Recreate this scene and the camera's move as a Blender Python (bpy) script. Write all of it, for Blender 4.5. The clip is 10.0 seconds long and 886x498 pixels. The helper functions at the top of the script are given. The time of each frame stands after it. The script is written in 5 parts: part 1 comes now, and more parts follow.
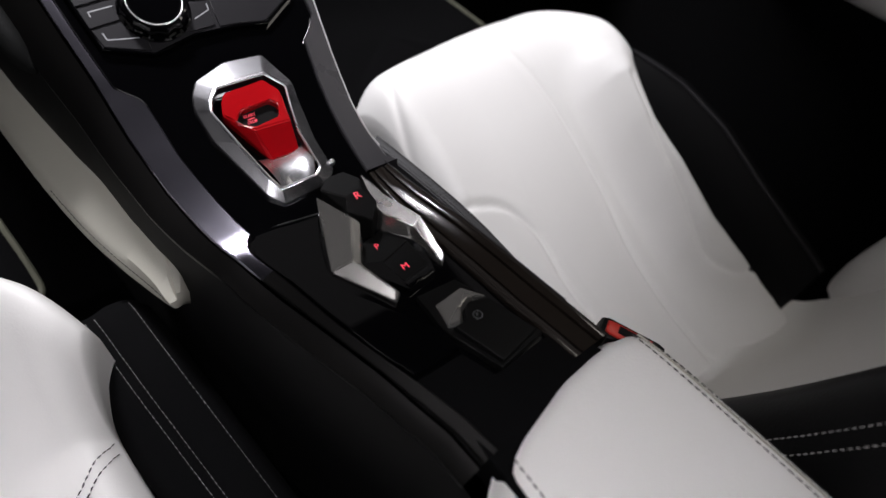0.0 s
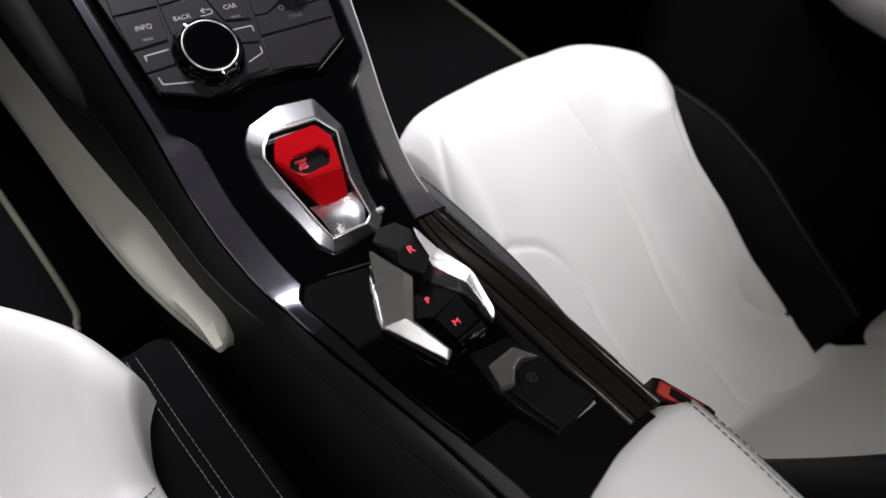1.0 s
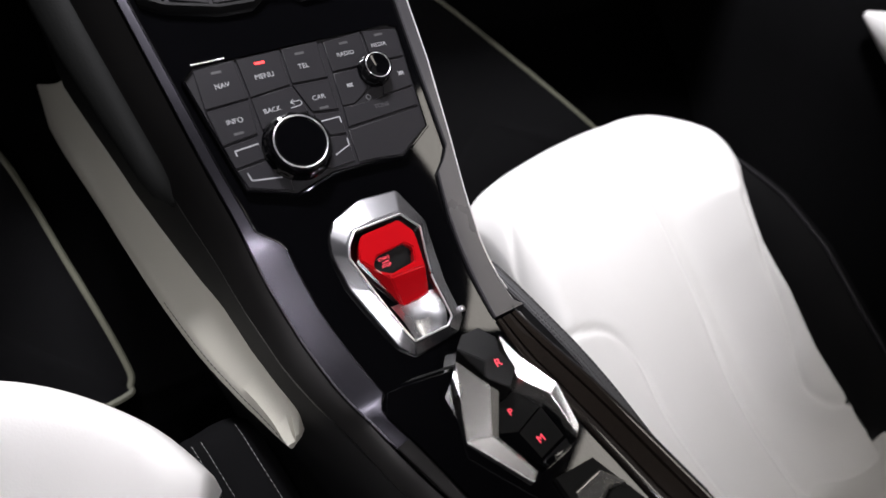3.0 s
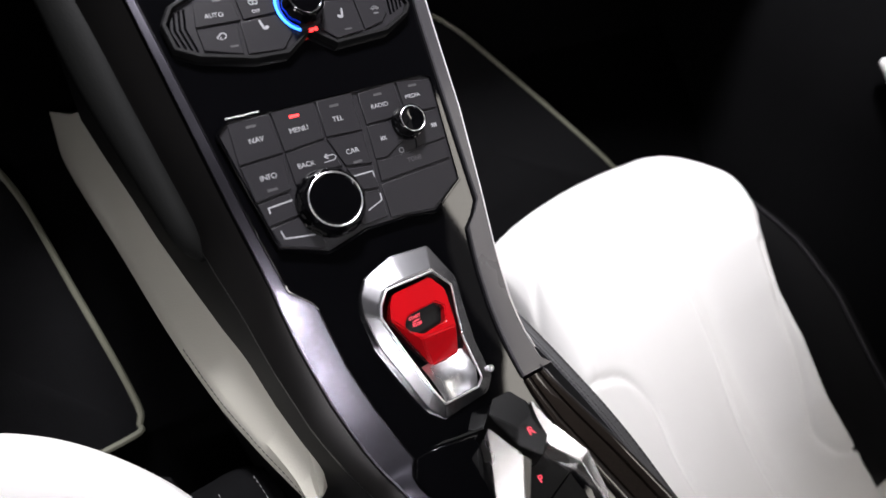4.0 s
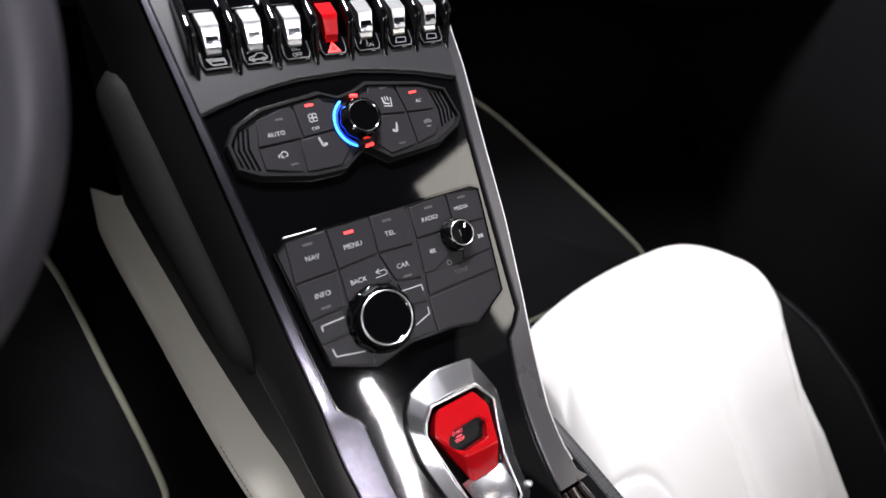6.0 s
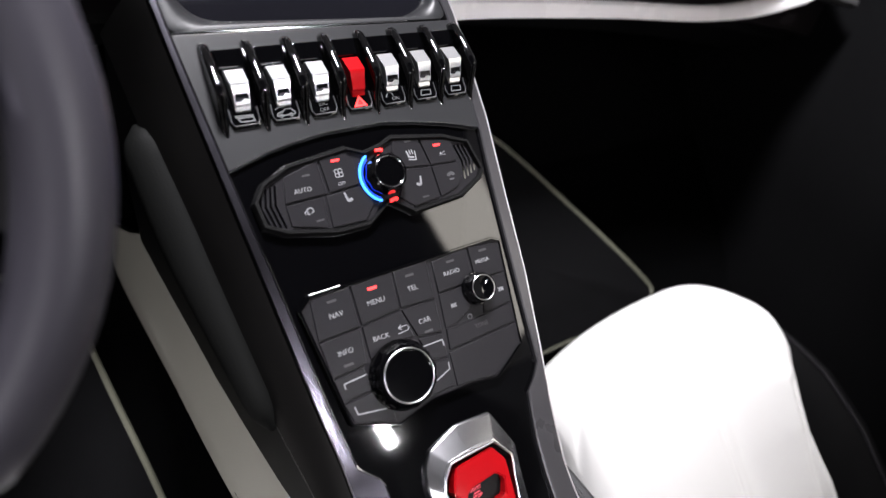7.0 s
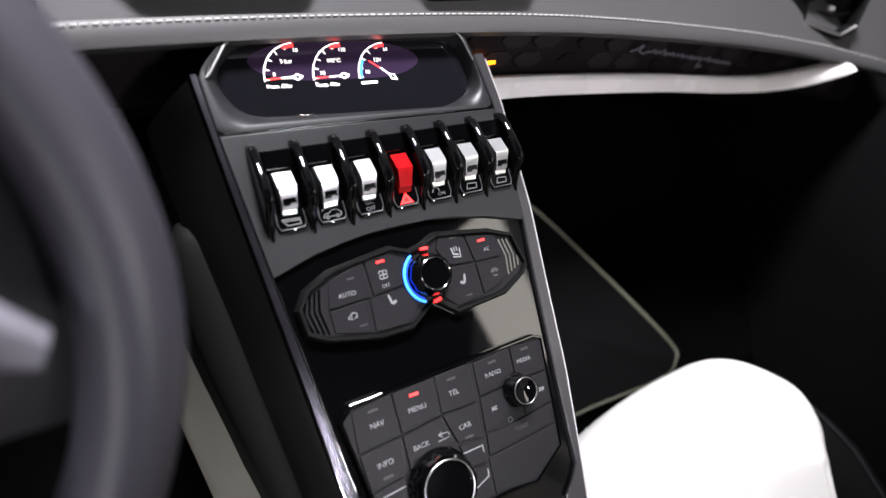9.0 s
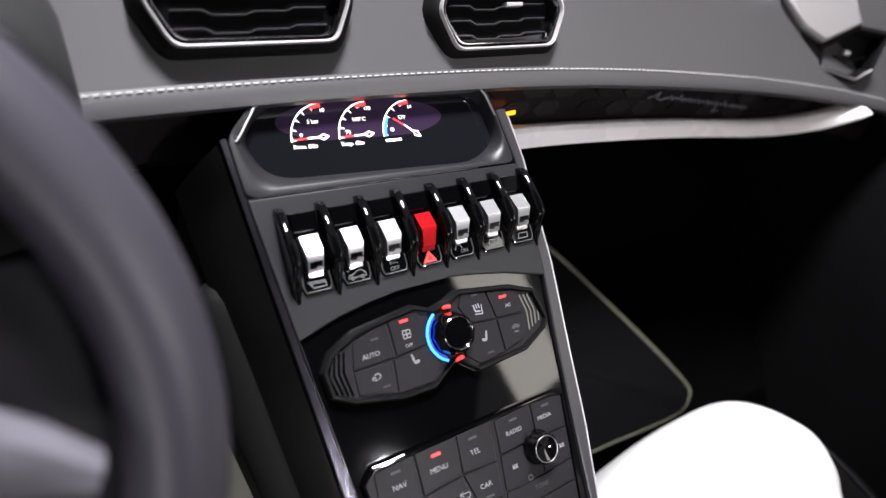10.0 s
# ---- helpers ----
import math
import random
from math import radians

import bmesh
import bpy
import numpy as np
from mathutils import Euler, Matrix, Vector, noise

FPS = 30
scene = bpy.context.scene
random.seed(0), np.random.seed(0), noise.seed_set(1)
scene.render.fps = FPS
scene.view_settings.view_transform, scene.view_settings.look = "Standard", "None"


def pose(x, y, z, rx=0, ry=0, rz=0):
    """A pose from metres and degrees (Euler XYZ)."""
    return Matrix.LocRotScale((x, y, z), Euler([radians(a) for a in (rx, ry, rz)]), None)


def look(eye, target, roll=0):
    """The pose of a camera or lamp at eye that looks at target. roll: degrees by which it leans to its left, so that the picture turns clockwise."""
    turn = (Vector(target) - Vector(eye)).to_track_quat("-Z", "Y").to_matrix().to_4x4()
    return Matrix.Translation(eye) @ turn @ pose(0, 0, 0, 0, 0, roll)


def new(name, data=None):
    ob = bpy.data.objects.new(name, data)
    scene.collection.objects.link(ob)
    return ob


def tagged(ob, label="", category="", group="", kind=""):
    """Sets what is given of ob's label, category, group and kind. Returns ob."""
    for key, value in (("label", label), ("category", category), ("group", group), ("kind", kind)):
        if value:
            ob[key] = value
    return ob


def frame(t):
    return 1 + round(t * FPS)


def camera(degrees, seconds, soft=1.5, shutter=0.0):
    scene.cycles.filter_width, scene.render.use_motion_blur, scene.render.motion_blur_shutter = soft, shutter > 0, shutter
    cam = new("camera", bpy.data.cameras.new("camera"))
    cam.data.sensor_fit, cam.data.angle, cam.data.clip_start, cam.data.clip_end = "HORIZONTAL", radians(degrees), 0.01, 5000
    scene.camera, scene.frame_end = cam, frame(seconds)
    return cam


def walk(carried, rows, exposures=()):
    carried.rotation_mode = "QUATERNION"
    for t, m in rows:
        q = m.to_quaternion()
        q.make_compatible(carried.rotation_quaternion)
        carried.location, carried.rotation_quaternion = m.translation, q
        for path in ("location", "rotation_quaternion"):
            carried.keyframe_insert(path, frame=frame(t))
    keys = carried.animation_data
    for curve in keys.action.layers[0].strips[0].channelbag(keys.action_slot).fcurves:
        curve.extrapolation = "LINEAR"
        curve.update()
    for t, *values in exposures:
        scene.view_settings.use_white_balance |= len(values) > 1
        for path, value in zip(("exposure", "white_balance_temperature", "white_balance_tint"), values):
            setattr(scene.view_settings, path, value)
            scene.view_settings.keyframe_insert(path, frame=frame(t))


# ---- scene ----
cam = camera(72.6, 10.0)
cam.data.dof.use_dof, cam.data.dof.focus_distance, cam.data.dof.aperture_fstop = True, 0.47, 3.0
PATH = [
    (0, (-0.132, -0.651, 0.812), (0.769, 0.316, -0.69), 8.4),
    (0.5, (-0.138, -0.628, 0.821), (0.759, 0.345, -0.679), 9.1),
    (1, (-0.142, -0.602, 0.831), (0.746, 0.371, -0.675), 9.7),
    (1.5, (-0.144, -0.579, 0.84), (0.734, 0.397, -0.668), 10.2),
    (2, (-0.149, -0.56, 0.848), (0.726, 0.422, -0.658), 10.7),
    (2.5, (-0.153, -0.54, 0.856), (0.716, 0.454, -0.647), 10.8),
    (4, (-0.169, -0.459, 0.885), (0.74, 0.492, -0.621), 15.0),
    (4.5, (-0.173, -0.442, 0.895), (0.755, 0.516, -0.595), 15.8),
    (5, (-0.177, -0.423, 0.909), (0.763, 0.537, -0.573), 16.6),
    (5.5, (-0.18, -0.408, 0.918), (0.759, 0.574, -0.55), 16.6),
    (7, (-0.191, -0.352, 0.951), (0.767, 0.628, -0.506), 19.0),
    (7.5, (-0.193, -0.336, 0.958), (0.764, 0.654, -0.492), 19.1),
    (8, (-0.195, -0.317, 0.966), (0.762, 0.674, -0.485), 19.7),
    (8.5, (-0.195, -0.3, 0.972), (0.76, 0.694, -0.478), 20.1),
    (9, (-0.195, -0.28, 0.98), (0.761, 0.717, -0.465), 20.5),
    (9.5, (-0.197, -0.261, 0.991), (0.759, 0.743, -0.451), 20.7),
    (10, (-0.201, -0.249, 1.001), (0.753, 0.778, -0.425), 20.4),
]
walk(cam, [(t, look(eye, target, roll)) for t, eye, target, roll in PATH], [(0, -0.15), (1.5, 0.15), (2.5, 0.27), (4, 0.56), (5, 0.68), (7, 0.56), (10, 0.48)])

# ---- world and light ----
world = bpy.data.worlds.new("showroom")
scene.world = world
world.use_nodes = True
world.node_tree.nodes["Background"].inputs[0].default_value = (0.60, 0.57, 0.58, 1)
world.node_tree.nodes["Background"].inputs[1].default_value = 0.17


def area_light(name, eye, target, size_x, size_y, watts, colour=(1, 1, 1), spread=180.0):
    data = bpy.data.lights.new(name, "AREA")
    data.shape, data.size, data.size_y, data.energy, data.color = "RECTANGLE", size_x, size_y, watts, colour
    data.spread = radians(spread)
    ob = new(name, data)
    ob.matrix_world = look(eye, target)
    return ob


# showroom spotlight through the windscreen, added unseen fills, a panel mirrored in the gloss
area_light("showroom_light", (0.06, 0.42, 2.30), (0.20, -0.25, 0.45), 0.30, 0.30, 70, (0.965, 0.945, 1.0))
# unseen fill aimed to brighten the armrest and the driver's seat
area_light("armrest_fill", (-0.17, -0.90, 1.245), (-0.13, -0.61, 0.42), 0.12, 0.06, 1.22, (0.98, 0.95, 1.0), 68.0)
# added fill on the driver's side, placed to lift armrest and seat
area_light("driver_side_fill", (-0.70, -0.93, 0.96), (0.06, -0.62, 0.47), 0.40, 0.22, 2.2, (0.98, 0.95, 1.0))
# added fill for dash and levers; its mirror image draws the gloss sliver
area_light("dash_fill", (0.253, -0.92, 1.20), (0.10, 0.10, 0.66), 0.018, 0.12, 0.46, (0.98, 0.95, 1.0), 60.0)
# panel placed to fit the camera's view: its reflection makes the beige strip
strip_panel = area_light("gloss_strip_panel", (0.585, -0.623, 1.24), (0.30, -0.60, 0.60), 0.54, 0.15, 0.85, (1.0, 0.94, 0.86))
along, across = Vector((-0.475, 0.880, 0.0)), Vector((-0.880, -0.475, 0.0))
strip_panel.matrix_world = Matrix(((along.x, across.x, 0, 0.585), (along.y, across.y, 0, -0.623), (0, 0, 1, 1.24), (0, 0, 0, 1)))

# ---- materials ----


def material(name, colour, rough=0.5, metal=0.0, grain=0.0, grain_scale=400.0, vary=0.12, vary_scale=9.0, coat=0.0,
             emit=0.0, stretch=(1, 1, 1), spec=0.5, rough_vary=0.08):
    """A surface with uneven tone at a broad scale, uneven gloss, and fine relief."""
    m = bpy.data.materials.new(name)
    m.use_nodes = True
    t = m.node_tree
    b = t.nodes["Principled BSDF"]
    b.inputs["Metallic"].default_value = metal
    b.inputs["Coat Weight"].default_value = coat
    b.inputs["Coat Roughness"].default_value = 0.03
    b.inputs["Specular IOR Level"].default_value = spec
    co = t.nodes.new("ShaderNodeTexCoord")
    mp = t.nodes.new("ShaderNodeMapping")
    mp.inputs["Scale"].default_value = stretch
    t.links.new(co.outputs["Object"], mp.inputs["Vector"])
    broad = t.nodes.new("ShaderNodeTexNoise")
    broad.inputs["Scale"].default_value = vary_scale
    broad.inputs["Detail"].default_value = 5
    t.links.new(mp.outputs[0], broad.inputs["Vector"])
    mix = t.nodes.new("ShaderNodeMix")
    mix.data_type = "RGBA"
    mix.inputs[6].default_value = [c * (1 - vary) for c in colour] + [1]
    mix.inputs[7].default_value = [min(1, c * (1 + vary)) for c in colour] + [1]
    t.links.new(broad.outputs["Fac"], mix.inputs[0])
    t.links.new(mix.outputs[2], b.inputs["Base Color"])
    fine = t.nodes.new("ShaderNodeTexNoise")
    fine.inputs["Scale"].default_value = grain_scale
    fine.inputs["Detail"].default_value = 3
    t.links.new(mp.outputs[0], fine.inputs["Vector"])
    rr = t.nodes.new("ShaderNodeMapRange")
    rr.inputs["To Min"].default_value = max(0.0, rough - rough_vary)
    rr.inputs["To Max"].default_value = min(1.0, rough + rough_vary)
    t.links.new(broad.outputs["Fac"], rr.inputs["Value"])
    t.links.new(rr.outputs[0], b.inputs["Roughness"])
    if grain:
        bump = t.nodes.new("ShaderNodeBump")
        bump.inputs["Strength"].default_value = grain
        bump.inputs["Distance"].default_value = 0.0006
        t.links.new(fine.outputs["Fac"], bump.inputs["Height"])
        t.links.new(bump.outputs[0], b.inputs["Normal"])
    if emit:
        b.inputs["Emission Color"].default_value = (*colour, 1)
        b.inputs["Emission Strength"].default_value = emit
    return m


def leather(name, colour, rough=0.5, cells=900.0, strength=0.35, vary=0.06):
    """Grained hide: small cells pressed into the surface over soft unevenness."""
    m = material(name, colour, rough, vary=vary, vary_scale=6, grain=0.1, grain_scale=60)
    t = m.node_tree
    b = t.nodes["Principled BSDF"]
    co = t.nodes.new("ShaderNodeTexCoord")
    vor = t.nodes.new("ShaderNodeTexVoronoi")
    vor.feature = "SMOOTH_F1"
    vor.inputs["Scale"].default_value = cells
    t.links.new(co.outputs["Object"], vor.inputs["Vector"])
    bump = t.nodes.new("ShaderNodeBump")
    bump.inputs["Strength"].default_value = strength
    bump.inputs["Distance"].default_value = 0.0004
    t.links.new(vor.outputs["Distance"], bump.inputs["Height"])
    first = [n for n in t.nodes if n.type == "BUMP" and n != bump][0]
    t.links.new(first.outputs[0], bump.inputs["Normal"])
    t.links.new(bump.outputs[0], b.inputs["Normal"])
    return m


M_WHITE = leather("white_leather", (0.80, 0.79, 0.77), 0.5, 700, 0.25)
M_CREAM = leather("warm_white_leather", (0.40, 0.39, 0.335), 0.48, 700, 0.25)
M_BLACK = leather("black_leather", (0.0036, 0.0036, 0.0040), 0.55, 800, 0.4)
M_BLACK.node_tree.nodes["Principled BSDF"].inputs["Specular IOR Level"].default_value = 0.12
M_SOFT = leather("charcoal_leather", (0.0036, 0.0038, 0.0036), 0.62, 800, 0.3)
M_SOFT.node_tree.nodes["Principled BSDF"].inputs["Specular IOR Level"].default_value = 0.07
M_RIM = leather("wheel_leather", (0.048, 0.045, 0.057), 0.44, 900, 0.06)
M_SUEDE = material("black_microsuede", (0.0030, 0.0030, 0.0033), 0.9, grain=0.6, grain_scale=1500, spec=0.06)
M_DASH = leather("dark_grey_leather", (0.066, 0.0645, 0.066), 0.45, 1100, 0.14)
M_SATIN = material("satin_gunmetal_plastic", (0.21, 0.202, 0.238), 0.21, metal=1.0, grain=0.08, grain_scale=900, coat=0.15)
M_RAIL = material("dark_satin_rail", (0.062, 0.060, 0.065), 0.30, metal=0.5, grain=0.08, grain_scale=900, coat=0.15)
M_PANEL = material("matte_dark_panel", (0.015, 0.0155, 0.017), 0.42, grain=0.10, grain_scale=1200, spec=0.35)
M_FLANK = material("black_textured_plastic", (0.0040, 0.0040, 0.0042), 0.55, grain=0.3, grain_scale=700, spec=0.14)
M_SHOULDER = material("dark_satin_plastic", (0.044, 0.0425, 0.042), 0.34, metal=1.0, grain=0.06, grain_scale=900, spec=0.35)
# brown base colour imitates the warm reflection on the black border
M_WARMTINT = material("warm_tinted_black_lacquer", (0.014, 0.011, 0.009), 0.12, coat=0.5, vary=0.2, rough_vary=0.04)
M_FASCIA = material("dark_lacquered_fascia", (0.010, 0.008, 0.009), 0.35, grain=0.05, spec=0.2)
M_HEX = material("dark_hexagon_plate", (0.020, 0.017, 0.019), 0.4, grain=0.1, spec=0.2)
M_GLOSS = material("piano_black_lacquer", (0.0012, 0.0012, 0.0015), 0.045, vary=0.3, coat=0.35, rough_vary=0.03, spec=0.5)
M_KEY = material("key_cap_black", (0.0130, 0.0124, 0.0140), 0.40, grain=0.03, grain_scale=1500, spec=0.12, rough_vary=0.03)
M_FLATKEY = material("flush_black_key", (0.004, 0.004, 0.004), 0.42, grain=0.1, grain_scale=1500, spec=0.12)
M_BEZEL = material("satin_aluminium", (0.52, 0.52, 0.54), 0.26, metal=1.0, vary=0.03, vary_scale=30, rough_vary=0.02)
M_DISH = material("polished_aluminium", (0.66, 0.66, 0.68), 0.27, metal=1.0, vary=0.05, rough_vary=0.04)
M_WING = material("warm_satin_aluminium", (0.52, 0.51, 0.485), 0.27, metal=0.95, vary=0.03, vary_scale=30, rough_vary=0.02)
M_LEVER = material("satin_silver_lever", (0.60, 0.60, 0.61), 0.28, metal=0.85, vary=0.04, vary_scale=40, rough_vary=0.02)
M_ALU = material("brushed_aluminium", (0.74, 0.73, 0.73), 0.31, metal=1.0, grain=0.03, grain_scale=500, stretch=(1, 6, 6), vary=0.06)
M_SILVER = material("satin_silver_paint", (0.66, 0.64, 0.64), 0.34, metal=0.55, grain=0.05, vary=0.04)
M_SPOKE = material("grey_satin_metal", (0.26, 0.25, 0.29), 0.45, metal=0.5)
M_HUB = leather("dark_wheel_leather", (0.010, 0.009, 0.012), 0.5, 900, 0.06)
M_TRIM = material("pale_satin_trim", (0.90, 0.87, 0.87), 0.28, metal=0.0, vary=0.03)
M_CHROME = material("dark_chrome", (0.55, 0.55, 0.57), 0.1, metal=1.0, vary=0.05, rough_vary=0.04)
M_GUN = material("smoked_chrome", (0.16, 0.16, 0.18), 0.15, metal=1.0, vary=0.1)
M_RED = material("red_lacquer", (0.36, 0.003, 0.006), 0.14, coat=0.5, vary=0.1, rough_vary=0.05)
M_REDBOX = material("red_plastic", (0.5, 0.02, 0.012), 0.35, vary=0.1)
M_INK = material("light_grey_print", (0.26, 0.265, 0.275), 0.5, emit=0.03)
M_ICON = material("dim_icon_print", (0.09, 0.093, 0.096), 0.5)
M_DIM = material("faint_grey_print", (0.035, 0.035, 0.037), 0.5)
M_REDLED = material("red_led", (1.0, 0.03, 0.03), 0.4, emit=2.6)
M_REDINK = material("red_lit_print", (1.0, 0.07, 0.11), 0.4, emit=0.75)
M_BLUELED = material("blue_led", (0.04, 0.24, 1.0), 0.4, emit=2.4)
M_BLUEDIM = material("deep_blue_led", (0.01, 0.06, 1.0), 0.4, emit=1.2)
M_AMBER = material("amber_led", (1.0, 0.32, 0.01), 0.4, emit=2.4)
M_THREAD = material("white_thread", (0.6, 0.58, 0.56), 0.7)
M_GTHREAD = material("grey_thread", (0.24, 0.235, 0.23), 0.7)
M_DTHREAD = material("dark_thread", (0.022, 0.020, 0.020), 0.7)
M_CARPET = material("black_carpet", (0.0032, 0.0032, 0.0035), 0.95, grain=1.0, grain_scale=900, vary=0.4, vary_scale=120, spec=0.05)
M_PIPING = leather("pale_piping", (0.10, 0.10, 0.072), 0.5, 900, 0.3)
M_WEAVE = material("grey_webbing", (0.06, 0.06, 0.062), 0.6, grain=0.5, grain_scale=900)
M_SCREEN = material("display_glass", (0.006, 0.006, 0.008), 0.06, coat=0.5, rough_vary=0.03)
M_LIT = material("white_display_light", (1.0, 0.97, 0.95), 0.4, emit=2.2)
M_GLOW = material("violet_display_glow", (0.022, 0.013, 0.030), 0.08, emit=0.38)
M_GROUND = material("showroom_floor", (0.18, 0.18, 0.18), 0.4, vary=0.2, vary_scale=2)
M_LINER = material("dark_headliner", (0.012, 0.012, 0.013), 0.9, grain=0.5, grain_scale=1200)

# ---- building helpers ----
SLOPE = radians(33.65)
STACK = Matrix(((1, 0, 0, 0), (0, math.cos(SLOPE), -math.sin(SLOPE), 0), (0, math.sin(SLOPE), math.cos(SLOPE), 0.692), (0, 0, 0, 1)))
FLAT = Matrix.Translation((0, 0, 0.476))
UNIT = Matrix()
MM = 0.001


def sp(u, v, w=0.0):
    """A place on the sloping centre stack: across, up the slope and out of it, in millimetres."""
    return STACK @ Vector((u * MM, v * MM, w * MM))


def thing(name, label, category, at=(0, 0, 0), group="", kind=""):
    root = new(name)
    root.location = at
    root.empty_display_size = 0.02
    tagged(root, label, category, group, kind)
    bpy.context.view_layer.update()
    return root


def part(name, bm, mat, parent=None, label="", smooth=True, angle=35.0):
    """Links a bmesh as one mesh object under a thing or a part."""
    bmesh.ops.recalc_face_normals(bm, faces=bm.faces)
    me = bpy.data.meshes.new(name)
    for f in bm.faces:
        f.smooth = smooth
    if smooth:
        for e in bm.edges:
            if len(e.link_faces) == 2:
                turn = e.calc_face_angle(0)
                sizes = sorted(f.calc_area() for f in e.link_faces)
                # a broad flat face stays flat beside the narrow strips that round its edge
                if turn > radians(angle) or (turn > 0.17 and sizes[1] > 12 * sizes[0]):
                    e.smooth = False
    bm.to_mesh(me)
    bm.free()
    me.materials.append(mat)
    ob = new(name, me)
    if parent:
        ob.parent = parent
        if not parent.parent:
            ob.matrix_parent_inverse = Matrix.Translation(parent.location).inverted()
    if label:
        tagged(ob, label)
    return ob


def prism(pts, w0, w1, m=STACK, bevel=0.0, taper=1.0, steps=2, bm=None):
    """A plate from an outline in millimetres, from height w0 up to w1, its upper edges rounded."""
    own = bmesh.new() if bm is None else bm
    cx = sum(p[0] for p in pts) / len(pts)
    cy = sum(p[1] for p in pts) / len(pts)
    low = [own.verts.new(m @ Vector((x * MM, y * MM, w0 * MM))) for x, y in pts]
    top = [own.verts.new(m @ Vector(((cx + (x - cx) * taper) * MM, (cy + (y - cy) * taper) * MM, w1 * MM))) for x, y in pts]
    n = len(pts)
    lid = own.faces.new(top)
    own.faces.new(low[::-1])
    for i in range(n):
        own.faces.new((low[i], low[(i + 1) % n], top[(i + 1) % n], top[i]))
    if bevel:
        own.normal_update()
        bmesh.ops.bevel(own, geom=list(lid.edges), offset=bevel * MM, segments=steps, affect="EDGES", profile=0.5)
    return own


def rounded(pts, r, n=4):
    """The outline with each corner turned into a small curve."""
    out = []
    k = len(pts)
    for i in range(k):
        p0, p1, p2 = (Vector((*pts[(i + j) % k][:2], 0)) for j in (-1, 0, 1))
        a = p1 + (p0 - p1).normalized() * min(r, (p0 - p1).length * 0.45)
        b = p1 + (p2 - p1).normalized() * min(r, (p2 - p1).length * 0.45)
        for j in range(n):
            t = j / (n - 1)
            q = a * (1 - t) ** 2 + p1 * 2 * t * (1 - t) + b * t * t
            out.append((q.x, q.y))
    return out


def shell(outer, inner, w0, w1, m=STACK, bm=None, inner_w1=None):
    """A raised frame between two outlines with the same number of corners."""
    own = bmesh.new() if bm is None else bm
    hi = w1 if inner_w1 is None else inner_w1
    rings = []
    for pts, w in ((outer, w0), (outer, w1), (inner, hi), (inner, w0)):
        rings.append([own.verts.new(m @ Vector((x * MM, y * MM, w * MM))) for x, y in pts])
    n = len(outer)
    for a, b in zip(rings, rings[1:]):
        for i in range(n):
            own.faces.new((a[i], a[(i + 1) % n], b[(i + 1) % n], b[i]))
    return own


def loft(rows, closed=False, caps=False, bm=None):
    """A skin over rows of points."""
    own = bmesh.new() if bm is None else bm
    vs = [[own.verts.new(p) for p in r] for r in rows]
    n = len(rows[0])
    for a, b in zip(vs, vs[1:]):
        for i in range(n if closed else n - 1):
            j = (i + 1) % n
            own.faces.new((a[i], a[j], b[j], b[i]))
    if caps:
        own.faces.new(vs[0][::-1])
        own.faces.new(vs[-1])
    return own


def curve_points(pts, n, closed=False):
    """Points evenly along a smooth curve through the given ones."""
    P = [Vector(p) for p in pts]
    k = len(P)
    out = []
    spans = k if closed else k - 1
    for s in range(n):
        f = s / (n if closed else n - 1) * spans
        i = min(int(f), spans - 1)
        t = f - i
        g = (lambda j: P[j % k]) if closed else (lambda j: P[max(0, min(k - 1, j))])
        a, b, c, d = g(i - 1), g(i), g(i + 1), g(i + 2)
        out.append(0.5 * ((2 * b) + (c - a) * t + (2 * a - 5 * b + 4 * c - d) * t * t + (3 * b - a - 3 * c + d) * t ** 3))
    return out


def tube(pts, radius, sides=8, closed=False, bm=None, flat=1.0):
    """A round bar along points; radius may be a function of the share of its length."""
    own = bmesh.new() if bm is None else bm
    n = len(pts)
    rows = []
    for i, p in enumerate(pts):
        a, b = pts[(i - 1) % n if closed else max(0, i - 1)], pts[(i + 1) % n if closed else min(n - 1, i + 1)]
        d = (Vector(b) - Vector(a)).normalized()
        side = d.cross(Vector((0, 0, 1)))
        side = side.normalized() if side.length > 1e-4 else Vector((1, 0, 0))
        up = side.cross(d)
        r = radius(i / max(1, n - 1)) if callable(radius) else radius
        rows.append([Vector(p) + side * r * math.cos(q) + up * r * flat * math.sin(q) for q in (2 * math.pi * k / sides for k in range(sides))])
    if closed:
        rows.append(rows[0])
        loft(rows, True, False, own)
        bmesh.ops.remove_doubles(own, verts=own.verts, dist=1e-6)
    else:
        loft(rows, True, True, own)
    return own


def lathe(profile, m=STACK, sides=40, bm=None, wobble=0.0, lobes=12, plain=8.0):
    """A turned body: (radius, height) pairs in millimetres round the axis of m."""
    own = bmesh.new() if bm is None else bm
    rows = []
    for r, h in profile:
        ring = []
        for k in range(sides):
            q = 2 * math.pi * k / sides
            rr = r * (1 + wobble * math.cos(lobes * q)) if r > plain else r
            ring.append(m @ Vector((rr * math.cos(q) * MM, rr * math.sin(q) * MM, h * MM)))
        rows.append(ring)
    loft(rows, True, True, own)
    return own


